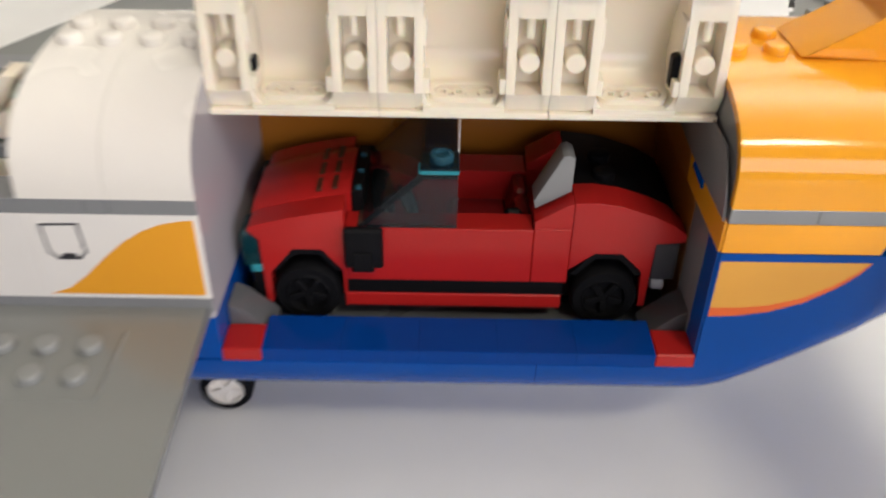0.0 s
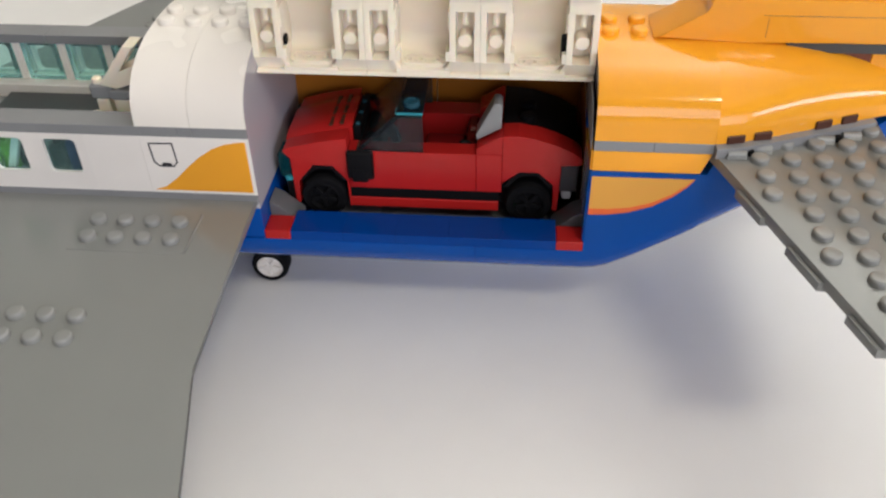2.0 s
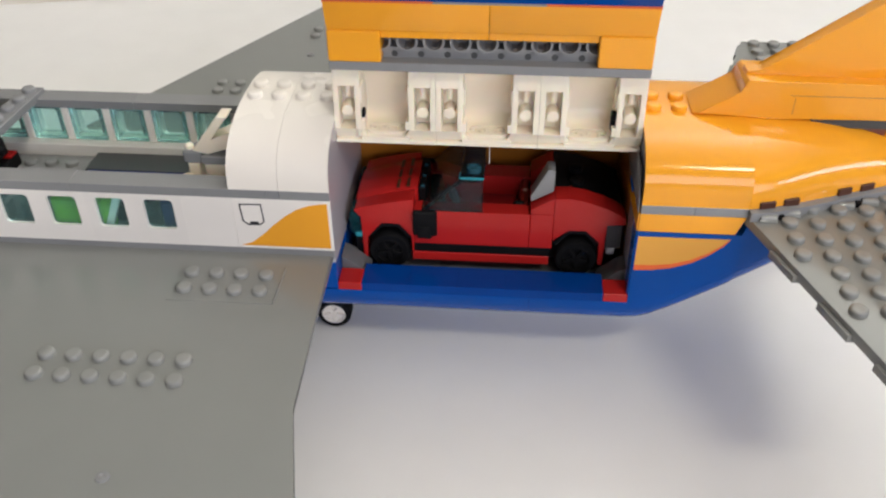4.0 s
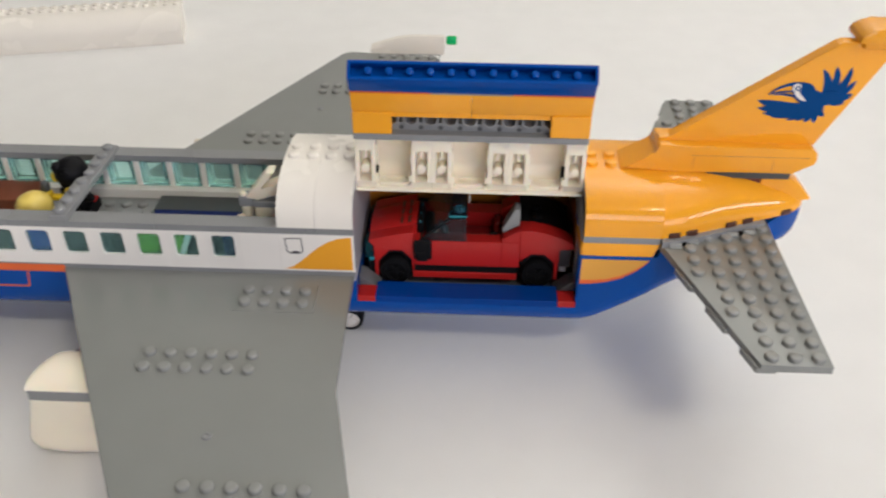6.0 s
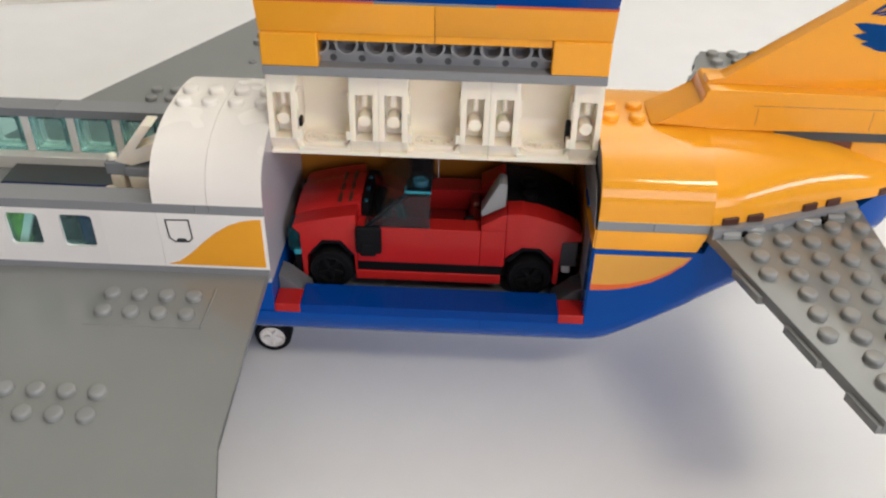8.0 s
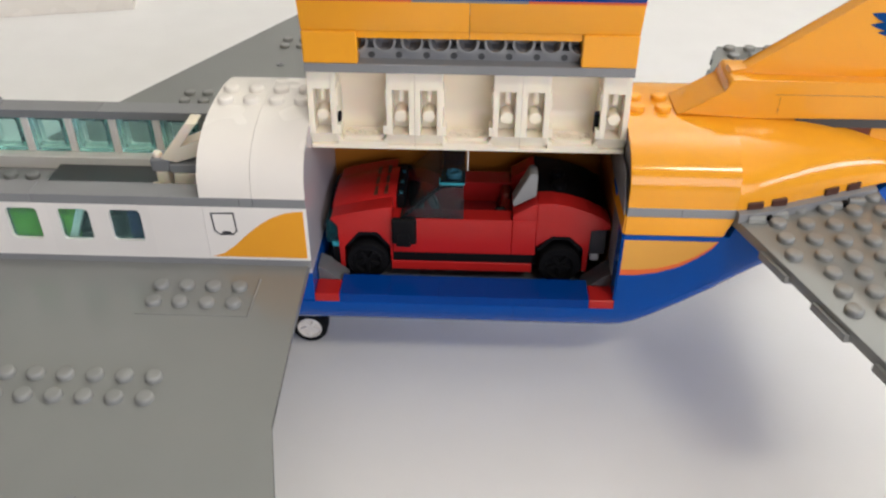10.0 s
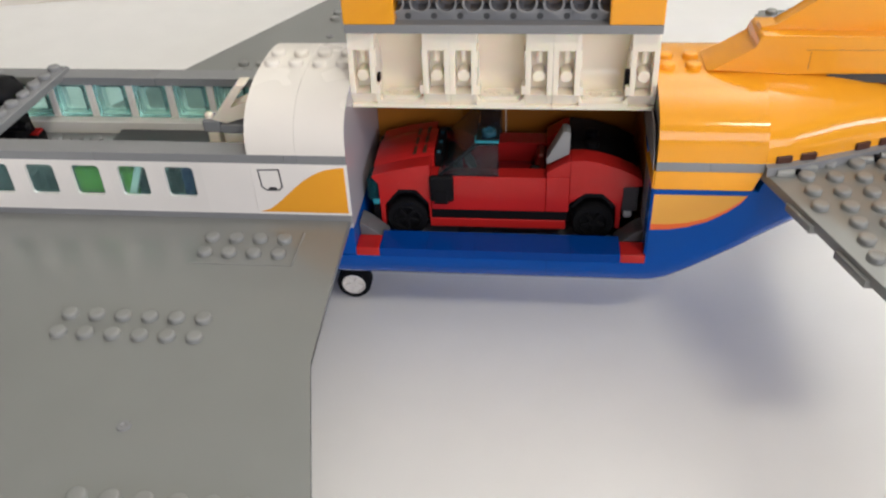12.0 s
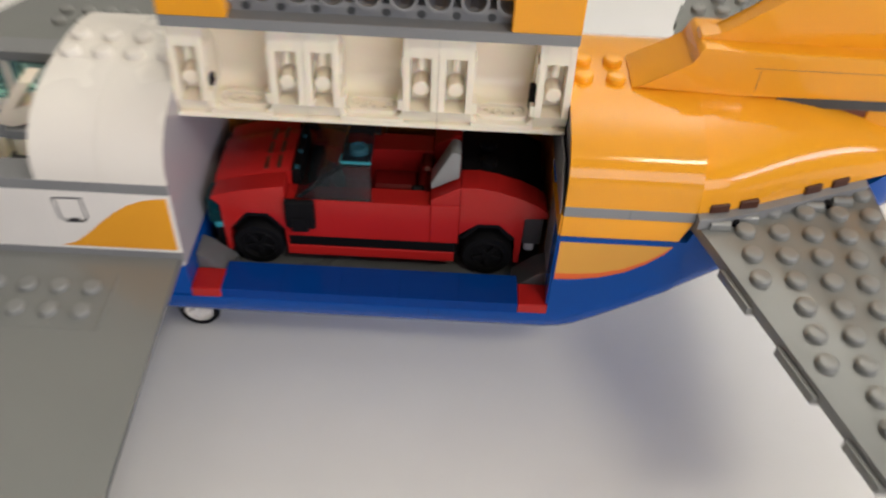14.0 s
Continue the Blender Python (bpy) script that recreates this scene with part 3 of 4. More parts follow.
def wing(name, sign):
    y = (lambda v: v) if sign > 0 else (lambda v: 64 - v)
    bm = B()
    prism(bm, [(px, y(py)) for px, py in wing_outline()], 2, 47.0, 48.8, 0.85, 5)
    prism(bm, [(px, y(py)) for px, py in ((-120, 1), (-38, -166), (10, -166), (-9, -68), (-9, 1))], 2, 43.4, 47.4)
    w = part(name, bm, WING, plane, "light grey swept wing with groups of studs")
    for xs, ys in (((-44, -20), (-12, -20)), ((-73.6, -33.6), (-52, -60)), ((-42.6, -2.6), (-115, -123)), ((-12, 20), (-160, -168))):
        studs(w, STUD_WING, arange(xs[0], xs[1], 8), [y(v) for v in ys], 48.8)
        if ys[0] in (-12, -160):
            bm = B()
            x1 = xs[1] + 5.0
            ya, yb = sorted((y(ys[0] + 4.6), y(ys[1] - 5.4)))
            box(bm, x1, x1 + 0.7, ya, yb, 48.5, 49.3, 0.3)
            yy = yb if sign < 0 else ya
            box(bm, xs[0] - 4, x1 + 0.5, yy - 0.25, yy + 0.25, 48.5, 49.0, 0.15)
            part("seam_ridge", bm, WING, w)
    bm = B()
    lathe(bm, [(1.9, 48.6), (1.7, 49.2), (0.9, 49.3), (0.5, 48.9), (0.01, 48.9)], (-40.5, y(-93), 0.15), 2, 12)
    part("mould_mark", bm, GREY, w)
    return w


wing("wing", 1)
fw = wing("wing", -1)
for sgn in (1, -1):
    y = (lambda v: v) if sgn > 0 else (lambda v: 64 - v)
    bm = B()
    n = 10
    rings = []
    for i in range(n + 1):
        t = i / n
        x = -20 + 48 * t
        hh = 4.0 + 7.0 * math.sin(min(1, t * 1.6) * math.pi / 2)
        rings.append([(x, y(-174 - 8), 48.6), (x, y(-174), 48.6), (x, y(-175), 48.6 + hh * 0.6), (x, y(-178), 48.6 + hh), (x, y(-181), 48.6 + hh), (x, y(-182), 48.6 + hh * 0.6)])
    loft(bm, rings, True)
    tip = part("winglet", bm, WHITE, plane, "white wing tip")
    bm = B()
    lathe(bm, [(0.01, 28), (2.4, 28.2), (3.0, 30), (3.0, 34), (2.4, 35), (0.01, 35)], (1.0, y(-181), 56.0), 0, 16)
    part("tip_light", bm, GREEN_LAMP, tip, "green tip light")

# engines under the wings
for sgn in (1, -1):
    y = (lambda v: v) if sgn > 0 else (lambda v: 64 - v)
    bm = B()
    rings = []
    for x, hw, zb in ((-111, 9.5, 9), (-115.5, 10.6, 6.5), (-118.0, 11.8, 4.5), (-118.6, 12.6, 2.8), (-117, 13.2, 1.6), (-108, 13.4, 1.0), (-90, 13.0, 1.6), (-70, 10.5, 6)):
        pts = [(-hw, 35.6)]
        for i in range(11):
            a = math.pi / 2 * i / 10
            pts.append((-hw * math.cos(a) ** 0.6, zb + 11 - 11 * math.sin(a) ** 0.8))
        pts += [(-p, z) for p, z in reversed(pts[:-1])]
        rings.append([(x - (6 * math.sin(min(1, (35.6 - z) / 30) * math.pi * 0.72) if x < -105 else 0), y(-53.4 + p), z) for p, z in pts])
        if x < -105:
            rings[-1] = [(q[0] + 9 * max(0.0, (q[1] - y(-53.4)) * sgn / hw) ** 2, q[1], q[2]) for q in rings[-1]]
    loft(bm, rings, True)
    eng = part("engine", bm, CREAM, plane, "white rounded engine with a grey band")
    bm = B()
    prism(bm, [(-118.4, y(-66.8)), (-70, y(-66.8)), (-70, y(-42)), (-107, y(-42)), (-115.0, y(-52))], 2, 35.7, 40.8, 0.2)
    part("band", bm, GREY, eng)
    bm = B()
    rings = []
    for k in range(12):
        t = k / 11
        x = -119.0 + 40 * t ** 1.7
        f = math.sqrt(max(0.0, 1 - (1 - min(1, (x + 119.3) / 8.5)) ** 2))
        w, h = 3 + 18.5 * f + 2.0 * t, 1.2 + 3.0 * f
        rings.append([(x, y(-66.9 + w * q / 14), 40.8 + (h * math.sin(math.pi * q / 14) ** 0.6 if 0 < q < 14 else 0)) for q in range(15)])
    loft(bm, rings, True)
    part("cowl", bm, CREAM, eng)
    bm = B()
    box(bm, -96, -72, min(y(-58), y(-50)), max(y(-58), y(-50)), 42, 44.5, 0.3)
    part("pylon", bm, GREY, eng)
    if sgn < 0:
        eng.location.x += 0.012

# landing wheels
def toy_wheel(parent, x, y, z, r, w, rim_mat, near=-1):
    bm = B()
    lathe(bm, [(r * 0.70, -w / 2), (r * 0.92, -w / 2), (r, -w / 2 + 0.9), (r, w / 2 - 0.9), (r * 0.92, w / 2), (r * 0.70, w / 2), (r * 0.70, -w / 2)], (x, y, z), 1, 28, False)
    wheel = part("wheel", bm, RUBBER, parent, "black rubber tyre")
    bm = B()
    lathe(bm, [(r * 0.71, -w / 2 + 0.2), (r * 0.64, -w / 2 - 0.1), (r * 0.58, -w / 2 + 1.2), (r * 0.2, -w / 2 + 1.4), (r * 0.16, -w / 2 + 0.5), (0.01, -w / 2 + 0.4)], (x, y, z), 1, 24, False)
    for k in range(5):
        m = Matrix.Translation((x, y, z)) @ Matrix.Rotation(2 * math.pi * k / 5 + 0.3, 4, "Y")
        box(bm, r * 0.12, r * 0.57, -w / 2 + 0.15, -w / 2 + 1.6, -r * 0.09, r * 0.09, 0.15, m)
    part("rim", bm, rim_mat, wheel)
    return wheel


for yy in (23.0, 41.0):
    toy_wheel(plane, -7.6, yy, 6.4, 6.4, 6.5, WHITE)
bm = B()
box(bm, -11, -4, 26.5, 37.5, 4.5, 8.5, 0.5)
box(bm, -14, -5, 28, 36, 8, 20.5, 0.5)
part("landing_strut", bm, GREY, plane)
toy_wheel(plane, -240, 32, 6.4, 6.4, 6.5, WHITE)
bm = B()
box(bm, -244, -236, 36, 40, 4.5, 20.5, 0.5)
part("landing_strut", bm, GREY, plane)

# ---- open cargo door ----
door = part("cargo_door", box(B(), 0.1, 95.9, 19.5, 34, 107.2, 109.6, 0.2), GREY, plane, "cargo door swung up, white inside below, yellow-orange and blue above")
bm = B()
box(bm, 0.1, 95.9, 15.8, 22, 107.4, 110.2, 0.25)
part("edge_plate", bm, GREY, door)
# unseen strip added from hinge line to fixed roof half, keeps light out
bm = B()
box(bm, 0.1, 95.9, 24.2, 36.5, 81.6, 82.6, 0.1)
box(bm, 0.1, 95.9, 35.2, 36.5, 82.65, 91.0, 0.1)
part("hinge_strip", bm, DARK, door)

# three white curved roof pieces, seen from inside
def door_shell(x0):
    bm = B()
    x1 = x0 + 31.94
    # hollow middle with a flat shelf at its foot
    arc = [(20.0, 107.2), (24.0, 104.5), (27.6, 100.5), (29.6, 96.0), (29.8, 91.0), (28.6, 87.8), (26.2, 85.8), (22.5, 84.8), (17.4, 84.0)]
    back = [(17.4, 83.1), (24.0, 83.1), (30.6, 84.6), (32.0, 91.0), (31.8, 96.5), (29.8, 102.0), (26.0, 106.0), (22.4, 107.2)]
    prism(bm, arc + back, 0, x0 + 8.3, x1 - 8.3)
    part("roof_shell", bm, CREAM, door, "white curved roof shell seen from inside", 40)
    for side in (0, 1):
        a, b = (x0, x0 + 8.4) if side == 0 else (x1 - 8.4, x1)
        bm = B()
        # side frame: two cheeks, head and foot round a deep slot
        prof = [(19.0, 107.2), (18.0, 101.2), (16.6, 87.2), (18.6, 83.1), (31, 83.1), (31, 107.2)]
        for c0, c1 in ((a, a + 1.7), (b - 1.7, b)):
            prism(bm, prof, 0, c0, c1, 0.12)
        prism(bm, [(19.0, 107.15), (18.0, 101.2), (24, 101.2), (26, 107.15)], 0, a + 1.45, b - 1.45)
        prism(bm, [(16.65, 87.2), (18.6, 83.15), (30, 83.15), (30, 87.2)], 0, a + 1.45, b - 1.45)
        prism(bm, [(23.4, 101.5), (22.4, 86.0), (30, 86.0), (30, 101.5)], 0, a + 1.65, b - 1.65)
        # small guides on the cheek beside the hollow, with a notch between them
        ci = b - 0.05 if side == 0 else a - 1.15
        box(bm, ci, ci + 1.2, 16.9, 22, 87.0, 90.0, 0.15)
        ci = b - 0.05 if side == 0 else a - 0.45
        box(bm, ci, ci + 0.5, 18.0, 23, 95.8, 101.2, 0.15)
        # rounded corner where the cheek runs into the shelf
        xc, dr = (b - 0.1, 1) if side == 0 else (a + 0.1, -1)
        arcp = [(xc + dr * 3.2 * (1 - math.sin(math.pi / 2 * i / 5)), 83.6 + 4.6 * (1 - math.cos(math.pi / 2 * i / 5))) for i in range(6)]
        prism(bm, [(xc, 83.4)] + [(xc + dr * 3.2, 83.4)] + arcp, 1, 18.0, 29.0)
        part("side_frame", bm, CREAM, door)
        bm = B()
        cx = (a + b) / 2
        lathe(bm, [(1.95, 3.4), (1.95, -5.2), (1.7, -5.5), (0.01, -5.5)], (cx, 23.4, 92.8), 1, 18)
        part("peg", bm, CREAM, door)
        bm = B()
        lathe(bm, [(0.85, 97.0), (0.85, 101.3)], (cx, 20.2, 0), 2, 10)
        part("rib", bm, CREAM, door)
    bm = B()
    box(bm, x0, x1, 17.2, 24, 81.8, 83.05, 0.2)
    part("lip", bm, CREAM, door)
    # raised rounded outline and three marks on the shelf
    bm = B()
    cx = (x0 + x1) / 2
    m = Matrix.Translation((cx, 21.6, 84.68)) @ Matrix.Rotation(radians(11), 4, "X")
    ring = rounded(-6.6, 6.6, -2.6, 2.8, 2.3, 5)
    ringi = rounded(-5.5, 5.5, -1.6, 1.8, 1.4, 5)
    loops = []
    for pts, h in ((ring, -0.3), (ring, 1.15), (ringi, 1.15), (ringi, -0.3)):
        loops.append([m @ Vector((p[0], p[1], h)) for p in pts])
    loft(bm, loops, True, False)
    for dx in (-4.0, -0.9, 4.0):
        lathe(bm, [(1.3, -0.3), (1.3, 0.8), (0.7, 0.8), (0.7, -0.2)], (0, 0, 0), 2, 12)
        bmesh.ops.transform(bm, matrix=m @ Matrix.Translation((dx, 0, 0)), verts=bm.verts[-48:])
    part("emboss", bm, CREAM, door)


for k in range(3):
    door_shell(32 * k + 0.03)
for x0, x1, zz in ((8.4, 9.4, 92.5), (86.2, 88.1, 94.0)):
    bm = B()
    box(bm, x0, x1, 19.0, 22.0, 87.6, zz, 0.4)
    part("clip", bm, BLACK, door)
# studded grey underside between the yellow corner bricks
bm = B()
box(bm, 16.05, 79.95, 20.0, 27, 110.2, 113.6, 0.1)
box(bm, 16.05, 79.95, 24.6, 27, 113.6, 121, 0.1)
part("underside_plate", bm, GREY, door)
TUBE = as_mesh("tube", lathe(B(), [(3.3, 4.7), (3.3, -1.6), (2.6, -1.6), (2.6, 4.5), (0.01, 4.5)], (0, 0, 0), 1, 20, False), GREY)
PEG = as_mesh("hole", lathe(B(), [(1.0, -0.06), (1.0, 0.5)], (0, 0, 0), 1, 14), DARK)
for k in range(9):
    piece("tube", TUBE, door, (15.6 + 8 * k, 20.0, 116.0))
    if k < 8:
        piece("hole", PEG, door, (19.6 + 8 * k, 20.0, 111.5))
bm = B()
box(bm, 16.0, 47.9, 16.8, 24, 117.6, 119.95, 0.2)
part("inner_brick", bm, ORANGE, door)
bm = B()
box(bm, 48.0, 79.9, 16.8, 24, 117.6, 119.95, 0.2)
part("inner_brick", bm, ORANGE, door)
for x0 in (0.15, 80.0):
    bm = B()
    box(bm, x0, x0 + 15.85, 15.6, 25, 110.3, 120.0, 0.35)
    part("corner_brick", bm, ORANGE, door)
for x0 in (0.1, 48.05):
    bm = B()
    prism(bm, [(16.2, 120.0), (13.6, 129.4), (22, 131.0), (24, 120.0)], 0, x0, x0 + 47.85, 0.3)
    part("slope_brick", bm, ORANGE, door)
for x0, x1, mt in ((0.1, 32, RED_DECAL), (32, 64, GREY), (64, 95.9, RED_DECAL)):
    bm = B()
    prism(bm, [(13.55, 129.4), (13.3, 130.4), (22, 132.0), (22, 130.9)], 0, x0, x1)
    part("stripe", bm, mt, door)
# blue brick with its hollow side up
bm = B()
prism(bm, [(13.2, 130.2), (8.9, 137.4), (18, 138.6), (22, 132.0)], 0, 0.1, 95.7, 0.2)
part("end_slope", bm, BLUE, door)
m = Matrix.Translation((0, 8.8, 137.4)) @ Matrix.Rotation(radians(48), 4, "X")
bm = B()
L = 7.6
box(bm, 0, 96, 0, 1.2, -8.4, 0, 0.15, m)
box(bm, 0, 96, L - 1.2, L, -8.4, 0, 0.15, m)
box(bm, 0, 1.2, 1.2, L - 1.2, -8.4, 0, 0.1, m)
box(bm, 94.8, 96, 1.2, L - 1.2, -8.4, 0, 0.1, m)
box(bm, 1.1, 94.9, 1.1, L - 1.1, -9.2, -8.4, 0.1, m)
part("end_brick", bm, BLUE, door, "blue brick with its hollow side showing")
BPEG = as_mesh("peg", lathe(B(), [(1.5, -8.5), (1.5, -0.5), (1.2, -0.3), (0.01, -0.3)], (0, 0, 0), 2, 14), BLUE)
for k in range(11):
    p = m @ Vector((8 + 8 * k, L / 2, 0))
    piece("peg", BPEG, door, p, Matrix.Rotation(radians(48), 4, "X"))

# ---- tail fin and stabilisers ----
bm = B()
prism(bm, [(111.4, 92.2), (125.2, 99.4), (125.7, 102.6), (126.8, 103.9), (189.0, 103.4), (191.8, 101.4), (192.2, 98.6), (191.4, 96.2), (183.5, 91.6), (150, 91.6), (136, 91.4)], 1, 24.3, 39.7, 0.5)
base = part("fin_base", bm, ORANGE, plane, "yellow-orange fin base")
bm = B()
box(bm, 140, 189, 24.26, 24.5, 99.2, 99.35, 0.03)
box(bm, 141.5, 141.65, 24.26, 24.5, 93.0, 98.6, 0.03)
box(bm, 174.5, 174.65, 24.26, 24.5, 92.4, 98.6, 0.03)
part("joint", bm, BROWN, base)
bm = B()
prism(bm, [(126.4, 103.0), (126.7, 105.0), (131.4, 105.0), (189.4, 147.4), (191.6, 148.3), (213.5, 148.4), (212.5, 146.6), (190.5, 102.5)], 1, 29.0, 34.2, 0.5)
fin = part("tail_fin", bm, ORANGE, plane, "yellow-orange tail fin with a blue print")
bm = B()
box(bm, 198.5, 218, 27.5, 36.5, 146.0, 149.4, 0.5)
prism(bm, [(195.6, 149.2), (195.4, 150.8), (196.6, 152.6), (199.5, 154.2), (203, 154.9), (222, 155.4), (222, 149.2)], 1, 24.5, 39.5, 1.4)
part("fin_cap", bm, ORANGE, fin)


def blade(bm, x, z, ang, length, width, bend=0.0):
    """A pointed feather-like blade drawn as a thin plate."""
    left, right = [], []
    n = 8
    for i in range(n + 1):
        t = i / n
        a = radians(ang + bend * t)
        w = width * (math.sin(math.pi * min(1, 0.18 + 0.82 * t)) ** 0.55 if t < 1 else 0.02)
        px, pz = x + length * t * math.cos(a), z + length * t * math.sin(a)
        left.append((px - w / 2 * math.sin(a), pz + w / 2 * math.cos(a)))
        right.append((px + w / 2 * math.sin(a), pz - w / 2 * math.cos(a)))
    prism(bm, left + right[::-1], 1, 28.85, 29.1)


# the printed bird: raised wing, spread wing, tail and beak lines as x, z, angle, length, width, bend
PRINT = [(189.0, 126.0, 72, 11.2, 3.2, 32), (190.6, 126.2, 58, 12.0, 3.3, 29), (192.4, 126.0, 42, 12.9, 3.1, 27), (193.2, 125.4, 20, 9.8, 2.8, 25), (192.8, 124.8, -8, 7.8, 3.4, 20), (191.0, 124.0, -24, 7.2, 3.4, 14),
         (185.6, 119.8, 181, 22.4, 4.2, -9), (184.8, 119.6, 186, 20.8, 3.6, -6), (184.6, 118.8, 190, 18.0, 3.4, -5), (184.0, 118.4, 195, 14.2, 3.0, -5), (183.6, 118.8, 183, 14.0, 4.6, -4),
         (186.8, 120.2, -44, 5.8, 3.0, 6), (186.6, 120.4, -76, 7.0, 3.0, -2), (186.2, 120.4, -100, 7.2, 2.8, -6), (185.6, 120.2, -122, 7.8, 2.8, -8), (185.0, 120.0, -137, 9.8, 2.6, -8),
         (181.6, 130.6, 170, 15.6, 1.2, 29), (176.6, 127.2, 178, 9.4, 0.7, 11), (182.0, 123.0, 146, 13.6, 0.9, 23), (176.0, 130.8, -92, 4.4, 0.6, 10)]
for k, bl in enumerate(PRINT):
    bm = B()
    blade(bm, *bl)
    part("fin_print", bm, BLUE_DECAL, fin).location.y -= 0.00002 * k
BODY = [(181.0, 127.0, 4.4, 4.1, -0.3), (184.8, 123.2, 5.4, 4.8, -0.6), (190.6, 124.6, 5.2, 3.0, 0.25), (186.2, 120.0, 4.2, 4.0, 0)]
for k, (x, z, rx, rz, tilt) in enumerate(BODY):
    bm = B()
    pts = []
    for i in range(24):
        a = 2 * math.pi * i / 24
        u, v = rx * math.cos(a), rz * math.sin(a)
        pts.append((x + u * math.cos(tilt) - v * math.sin(tilt), z + u * math.sin(tilt) + v * math.cos(tilt)))
    prism(bm, pts, 1, 28.85, 29.1)
    part("fin_print", bm, BLUE_DECAL, fin).location.y -= 0.00002 * (len(PRINT) + k)
bm = B()
blade(bm, 177.2, 128.8, -72, 7.6, 1.9, 26)
prism(bm, [(177.7 + 1.7 * math.cos(math.pi * i / 10), 128.9 + 1.9 * math.sin(math.pi * i / 10)) for i in range(20)], 1, 28.845, 29.1)
part("fin_print", bm, WHITE, fin, "white face patch of the print").location.y -= 0.0005
bm = B()
lathe(bm, [(1.15, 0), (0.55, 0)], (178.0, 28.33, 128.8), 1, 16, False)
part("fin_print", bm, BLUE_DECAL, fin).location.y -= 0.00012
# grey plate and small yellow wedge under the fin
bm = B()
box(bm, 148, 183, 25, 39, 88.4, 91.5, 0.2)
part("fin_plate", bm, DARK, plane)
bm = B()
prism(bm, [(172, 76), (189, 77.6), (194.6, 78.0), (194.6, 79.2), (189.4, 84.6), (184.0, 88.3), (172, 88.3)], 1, 26, 38, 0.4)
part("tail_wedge", bm, ORANGE, plane)
bm = B()
box(bm, 160, 172.2, 26.5, 37.5, 80, 88.3, 0.2)
part("tail_block", bm, BROWN, plane)


def stabiliser(sign):
    y = (lambda v: v) if sign > 0 else (lambda v: 64 - v)
    z0, z1 = 67.3, 70.5
    bm = B()
    prism(bm, [(px, y(py)) for px, py in [(127.2, 10), (127.6, 1.5), (151.6, -70.6), (176.6, -70.6), (176.2, 22), (150, 16)]], 2, z0, z1, 0.25)
    st = part("stabiliser", bm, WING, plane, "light grey studded tail plane")
    for k, n in enumerate((4, 5, 5, 5, 4, 4, 4, 3, 3, 3)):
        for i in range(n):
            piece("stud", STUD_WING, st, (172.3 - 8.2 * i, y(5.2 - 8 * k), z1))
    piece("stud", STUD_WING, st, (172.3, y(13.2), z1))
    # stepped underside along the leading edge
    for ya, yb in ((-26, -14), (-50, -37), (-70.4, -60)):
        ea, eb = (127.6 + (1.5 - v) / 72.1 * 24.0 for v in (ya, yb))
        bm = B()
        prism(bm, [(ea - 1.1, y(ya)), (ea + 6, y(ya)), (eb + 6, y(yb)), (eb - 1.1, y(yb))], 2, z0 - 0.9, z0 + 1.5, 0.15)
        part("step", bm, WING, st)
    for x, yy in ((133.6, -1.4), (140.9, 1.6), (158.6, 7.4), (166.4, 10.0)):
        bm = B()
        lathe(bm, [(1.2, -2.4), (1.2, 2.4)], (x, y(yy), z1 + 0.9), 0, 12)
        box(bm, x - 2.7, x + 2.7, y(yy) - 1.2, y(yy) + 1.2, z1 - 0.2, z1 + 0.8, 0.2)
        part("clip", bm, WING, st)
    for x, yy in ((137.6, 0.0), (162.6, 8.6)):
        bm = B()
        box(bm, x - 0.8, x + 0.8, y(yy) - 1.0, y(yy) + 1.0, z1 - 0.1, z1 + 1.6, 0.2)
        part("clip_gap", bm, BLACK, st)


stabiliser(1)
stabiliser(-1)

# ---- toy car in the cargo bay ----
CY0, CY1 = 17.2, 49.2
car = thing("toy_car", (48, 33, ZF), "red toy brick convertible car parked in the cargo bay", "toy car")


